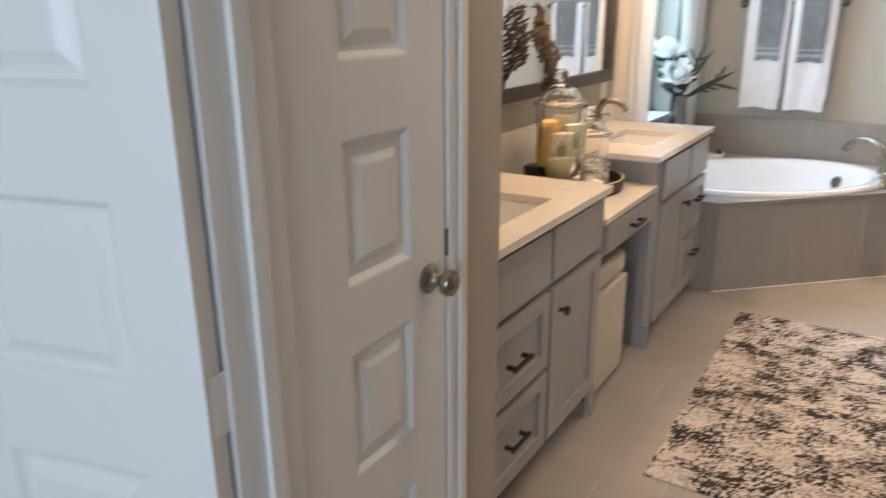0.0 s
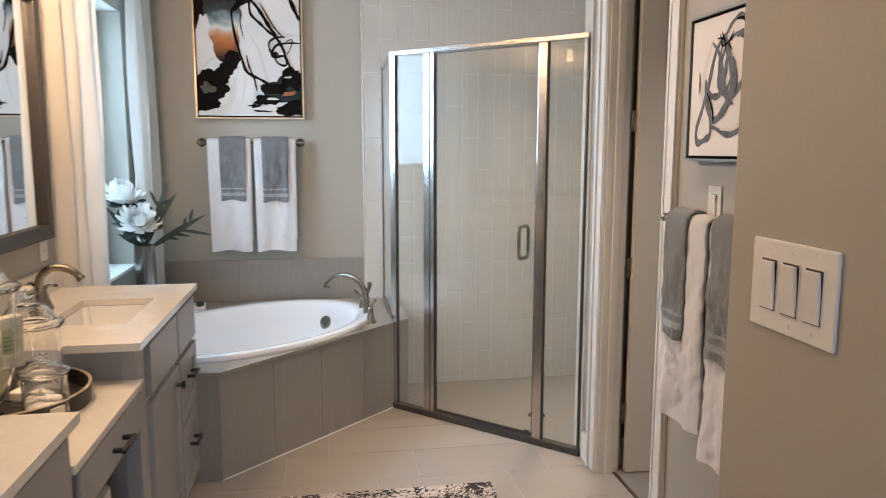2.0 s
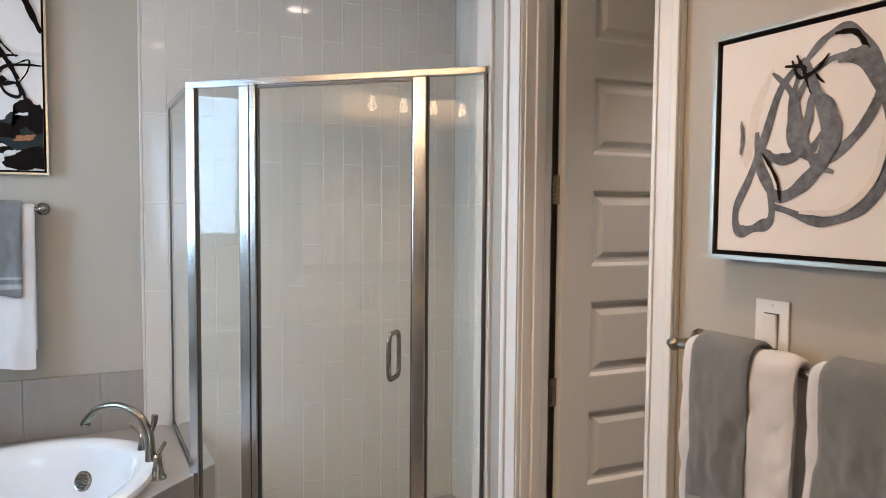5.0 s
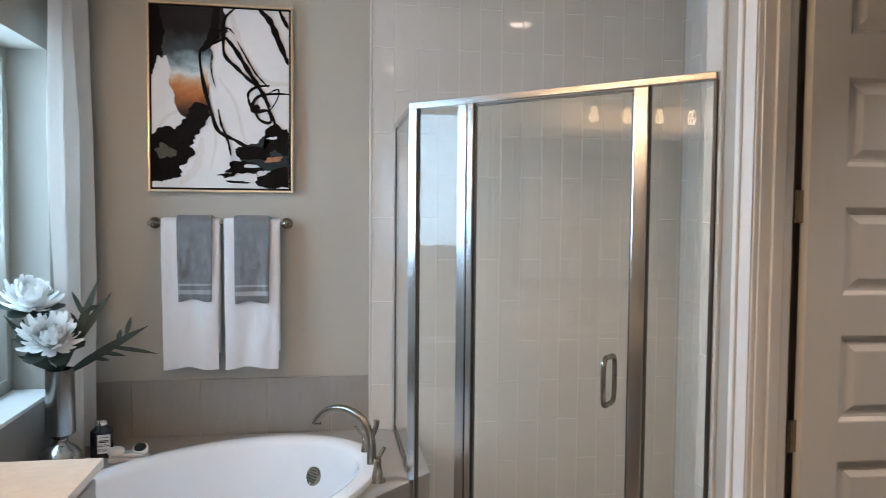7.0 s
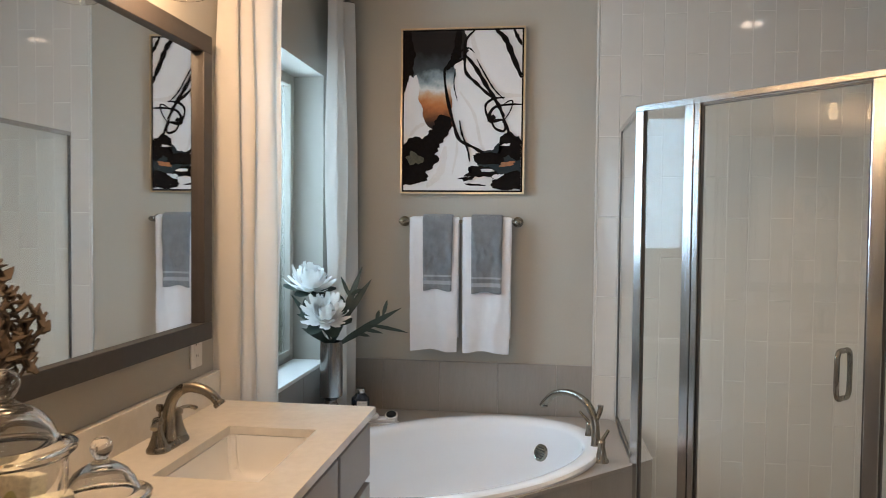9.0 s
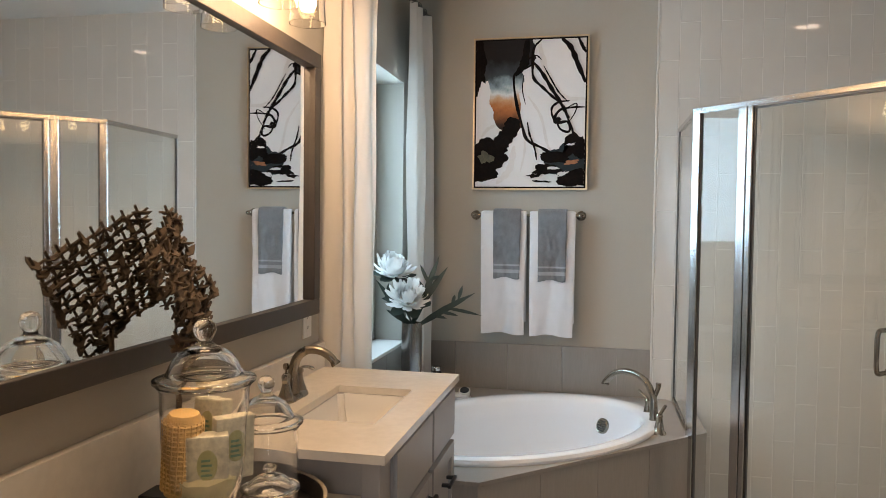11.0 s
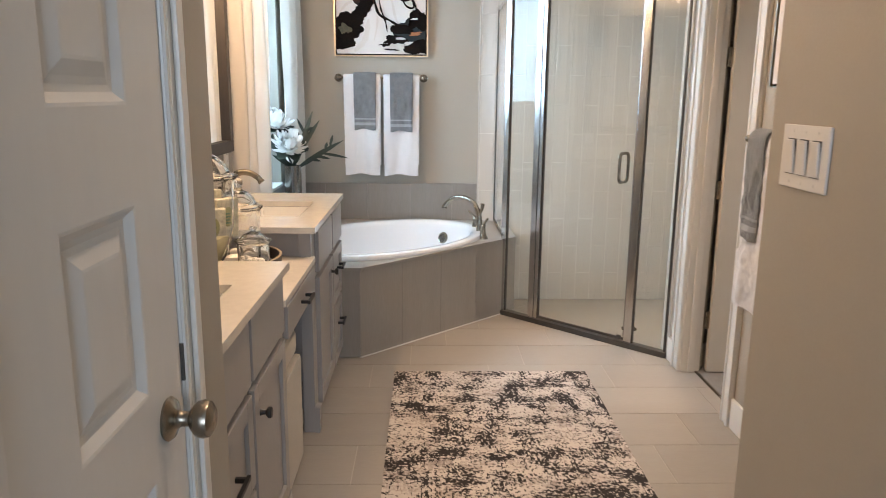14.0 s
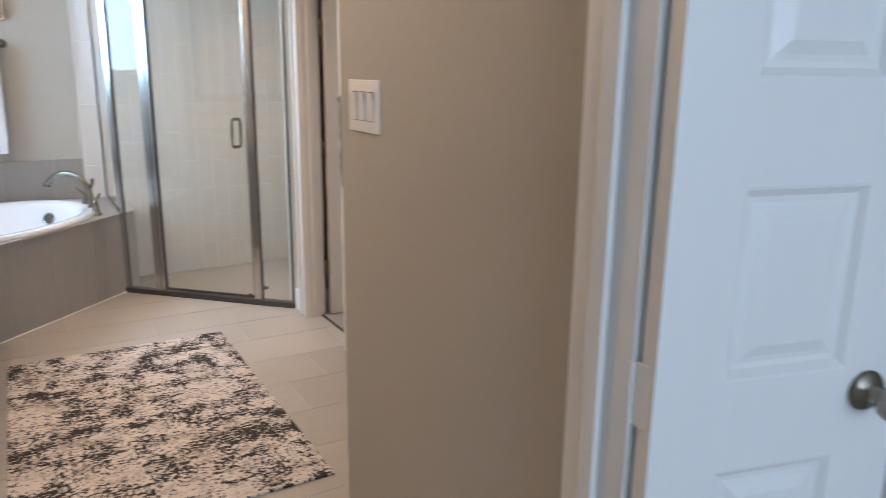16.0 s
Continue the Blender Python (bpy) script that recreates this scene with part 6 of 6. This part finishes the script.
r0 = rim + Vector((0.02, 0.01, -0.01))
split_leaf(r0, (-0.50, 5.20, 1.115), ((0.40, -1, 0.10), (0.50, -1, 0.19), (0.72, 1, 0.08), (0.30, -1, 0.07), (0.62, 1, 0.05)))
split_leaf(r0 + Vector((0, 0.02, 0.05)), (-0.70, 5.26, 1.30), ((0.35, 1, 0.08), (0.5, 1, 0.12), (0.55, -1, 0.06)))
split_leaf(r0 + Vector((0, 0.03, 0.08)), (-0.66, 5.28, 1.235), ((0.4, 1, 0.09),))
split_leaf(rim + Vector((-0.02, 0, 0)), (-1.0, 5.12, 1.17), ((0.5, 1, 0.06), (0.65, -1, 0.06)))
split_leaf(rim, (-0.72, 5.08, 1.12), ((0.6, 1, 0.05),))
split_leaf(rim, (-0.93, 5.06, 1.02), ((0.6, -1, 0.05),))

bt = thing("bath_soak_bottle", (-0.745, 5.42, DECK), "dark blue bottle with a white label and silver cap", "bottle")
bx0, by0 = -0.745, 5.42
m = pose(bx0, by0, DECK, 0, 0, 12)
part("bottle_body", box((-0.045, -0.024, 0), (0.045, 0.024, 0.125), 0.014, m, segs=3), BOTTLE, bt, smooth=True)
part("neck", lathe([(0.042, 0.118), (0.030, 0.132), (0.023, 0.140), (0.021, 0.15), (0, 0.15)], m, 24), BOTTLE, bt, smooth=True)
part("cap", lathe([(0, 0.145), (0.025, 0.145), (0.026, 0.15), (0.026, 0.163), (0.024, 0.166), (0, 0.166)], m, 24), CHROME, bt, "silver screw cap", smooth=True)
lab = part("label", box((-0.016, -0.0252, 0.025), (0.034, -0.0244, 0.105), 0, m), PAPER, bt, "white printed label")
for txt, z, size in (("BATH", 0.052, 0.0185), ("SOAK", 0.033, 0.0185)):
    cu = bpy.data.curves.new("words", "FONT")
    cu.body, cu.size, cu.extrude, cu.align_x = txt, size, 0.0003, "CENTER"
    tmp = bpy.data.objects.new("words", cu)
    scene.collection.objects.link(tmp)
    me = bpy.data.meshes.new_from_object(tmp.evaluated_get(bpy.context.evaluated_depsgraph_get()))
    bpy.data.objects.remove(tmp)
    own = bmesh.new()
    own.from_mesh(me)
    own.transform(m @ pose(0.009, -0.0257, z, 90, 0, 0))
    part("printed_word", own, BLACK, lab)
for z, a, b in ((0.092, -0.012, 0.030), (0.077, -0.010, 0.028), (0.071, -0.010, 0.028)):
    part("printed_bar", box((a, -0.0257, z), (b, -0.0253, z + (0.002 if z > 0.09 else 0.0045)), 0, m), BLACK, lab)
cl_ = thing("folded_washcloth", (-0.62, 5.36, DECK), "small folded white cloth on the tub deck", "washcloth")
part("fold", box((-0.70, 5.33, DECK), (-0.545, 5.40, DECK + 0.02), 0.008, segs=3), TERRYW, cl_)
part("fold", box((-0.695, 5.333, DECK + 0.021), (-0.55, 5.397, DECK + 0.038), 0.008, segs=3), TERRYW, cl_)
so = thing("bath_brush", (-0.62, 5.36, DECK + 0.04), "round pale bath brush and dark pumice disc on the cloth", "brush")
part("pad", lathe([(0, 0), (0.030, 0), (0.034, 0.010), (0.030, 0.022), (0, 0.024)], pose(-0.668, 5.345, DECK + 0.039), 24), PLATE, so, smooth=True)
part("disc", lathe([(0, 0), (0.030, 0), (0.032, 0.012), (0.026, 0.014), (0, 0.012)], pose(-0.575, 5.365, DECK + 0.045, 24, 0, 0), 24), PLATE, so, smooth=True)
part("bristles", lathe([(0, 0.0135), (0.025, 0.0135), (0.024, 0.018), (0, 0.018)], pose(-0.575, 5.365, DECK + 0.045, 24, 0, 0), 24), BLACK, so, smooth=True)

# ---- wall and floor tiles ----
def shared_tile(cache, size, material, axis):
    """One mesh for all alike tiles; origin at the tile's middle."""
    key = (axis, *[round(s, 4) for s in size])
    if key not in cache:
        own = box([-s / 2 for s in size], [s / 2 for s in size], 0.0012, segs=1)
        me = bpy.data.meshes.new("tile")
        own.to_mesh(me)
        own.free()
        me.materials.append(material)
        cache[key] = me
    return cache[key]


cache = {}
PITCH, TALL = 0.105, 0.4065


def tile_run(parent, start, stop, place, axis, z0=-0.10, z1=HIGH):
    """Vertical running-bond tiles along one wall."""
    cols = int(math.ceil((stop - start) / PITCH - 0.05))
    for c in range(cols):
        a, b = start + c * PITCH, min(start + (c + 1) * PITCH, stop)
        if b - a < 0.02:
            continue
        z = 0.715 - 3 * TALL + (TALL / 2 if c % 2 else 0)
        while z < z1:
            lo_, hi_ = max(z, z0), min(z + TALL, z1)
            if hi_ - lo_ > 0.01:
                w, h = b - a - 0.0042, hi_ - lo_ - 0.0042
                size = (w, 0.008, h) if axis == "x" else (0.008, w, h)
                ob = new("tile", shared_tile(cache, size, WTILE, axis))
                ob.location = place((a + b) / 2, (lo_ + hi_) / 2)
                ob.parent = parent
            z += TALL


part("grout_bed", box((0.408, YN - 0.0108, -0.10), (SHX, YN - 0.0005, HIGH)), WGROUT, wall_north)
part("grout_bed", box((SHX - 0.0108, 4.25, -0.10), (SHX - 0.0005, YN - 0.006, HIGH)), WGROUT, wall_shower_east)
part("grout_bed", box((XE - 0.0108, 4.163, 0.0), (XE - 0.0005, 4.252, HIGH)), WGROUT, wall_east)
tile_run(wall_north, 0.419, SHX - 0.006, lambda a, z: (a, YN - 0.0085, z), "x")
part("edge_trim", box((0.404, YN - 0.014, DECK), (0.418, YN - 0.0005, HIGH), 0.004), WTILE, wall_north, "white bullnose edge")
tile_run(wall_shower_east, 4.252, YN - 0.012, lambda a, z: (SHX - 0.0085, a, z), "y")
tile_run(wall_east, 4.164, 4.253, lambda a, z: (XE - 0.0085, a, z), "y", 0.0)
part("bullnose", box((XE - 0.012, 4.252, -0.10), (XE + 0.115, 4.262, HIGH), 0.003), WTILE, wall_east)
part("grout_bed", box((XE + 0.11, 4.2505, -0.10), (SHX, 4.256, HIGH)), WTILE, wall_shower_south)

row = 0
y = 3.77 - 0.298 * 10
while y < 5.0:
    x = {0: -0.236, 1: -0.042, 2: 0.155}[(row + 2) % 3] - 2 * 0.60
    while x < XE + 0.08:
        poly = [(x + 0.0015, y + 0.0015), (x + 0.5985, y + 0.0015), (x + 0.5985, y + 0.2965), (x + 0.0015, y + 0.2965)]
        for nx_, ny_, dd in ((-1, 0, -XW), (1, 0, XE + 0.075), (0, -1, -0.91), (1, 1, 5.49), (-1, 0, -XW)):
            poly = clip(poly, nx_, ny_, dd) if poly else poly
        if len(poly) > 2:
            part("tile", prism(poly, -0.004, 0.0, 0.0008), FTILE, floor)
        x += 0.60
    y += 0.298
    row += 1
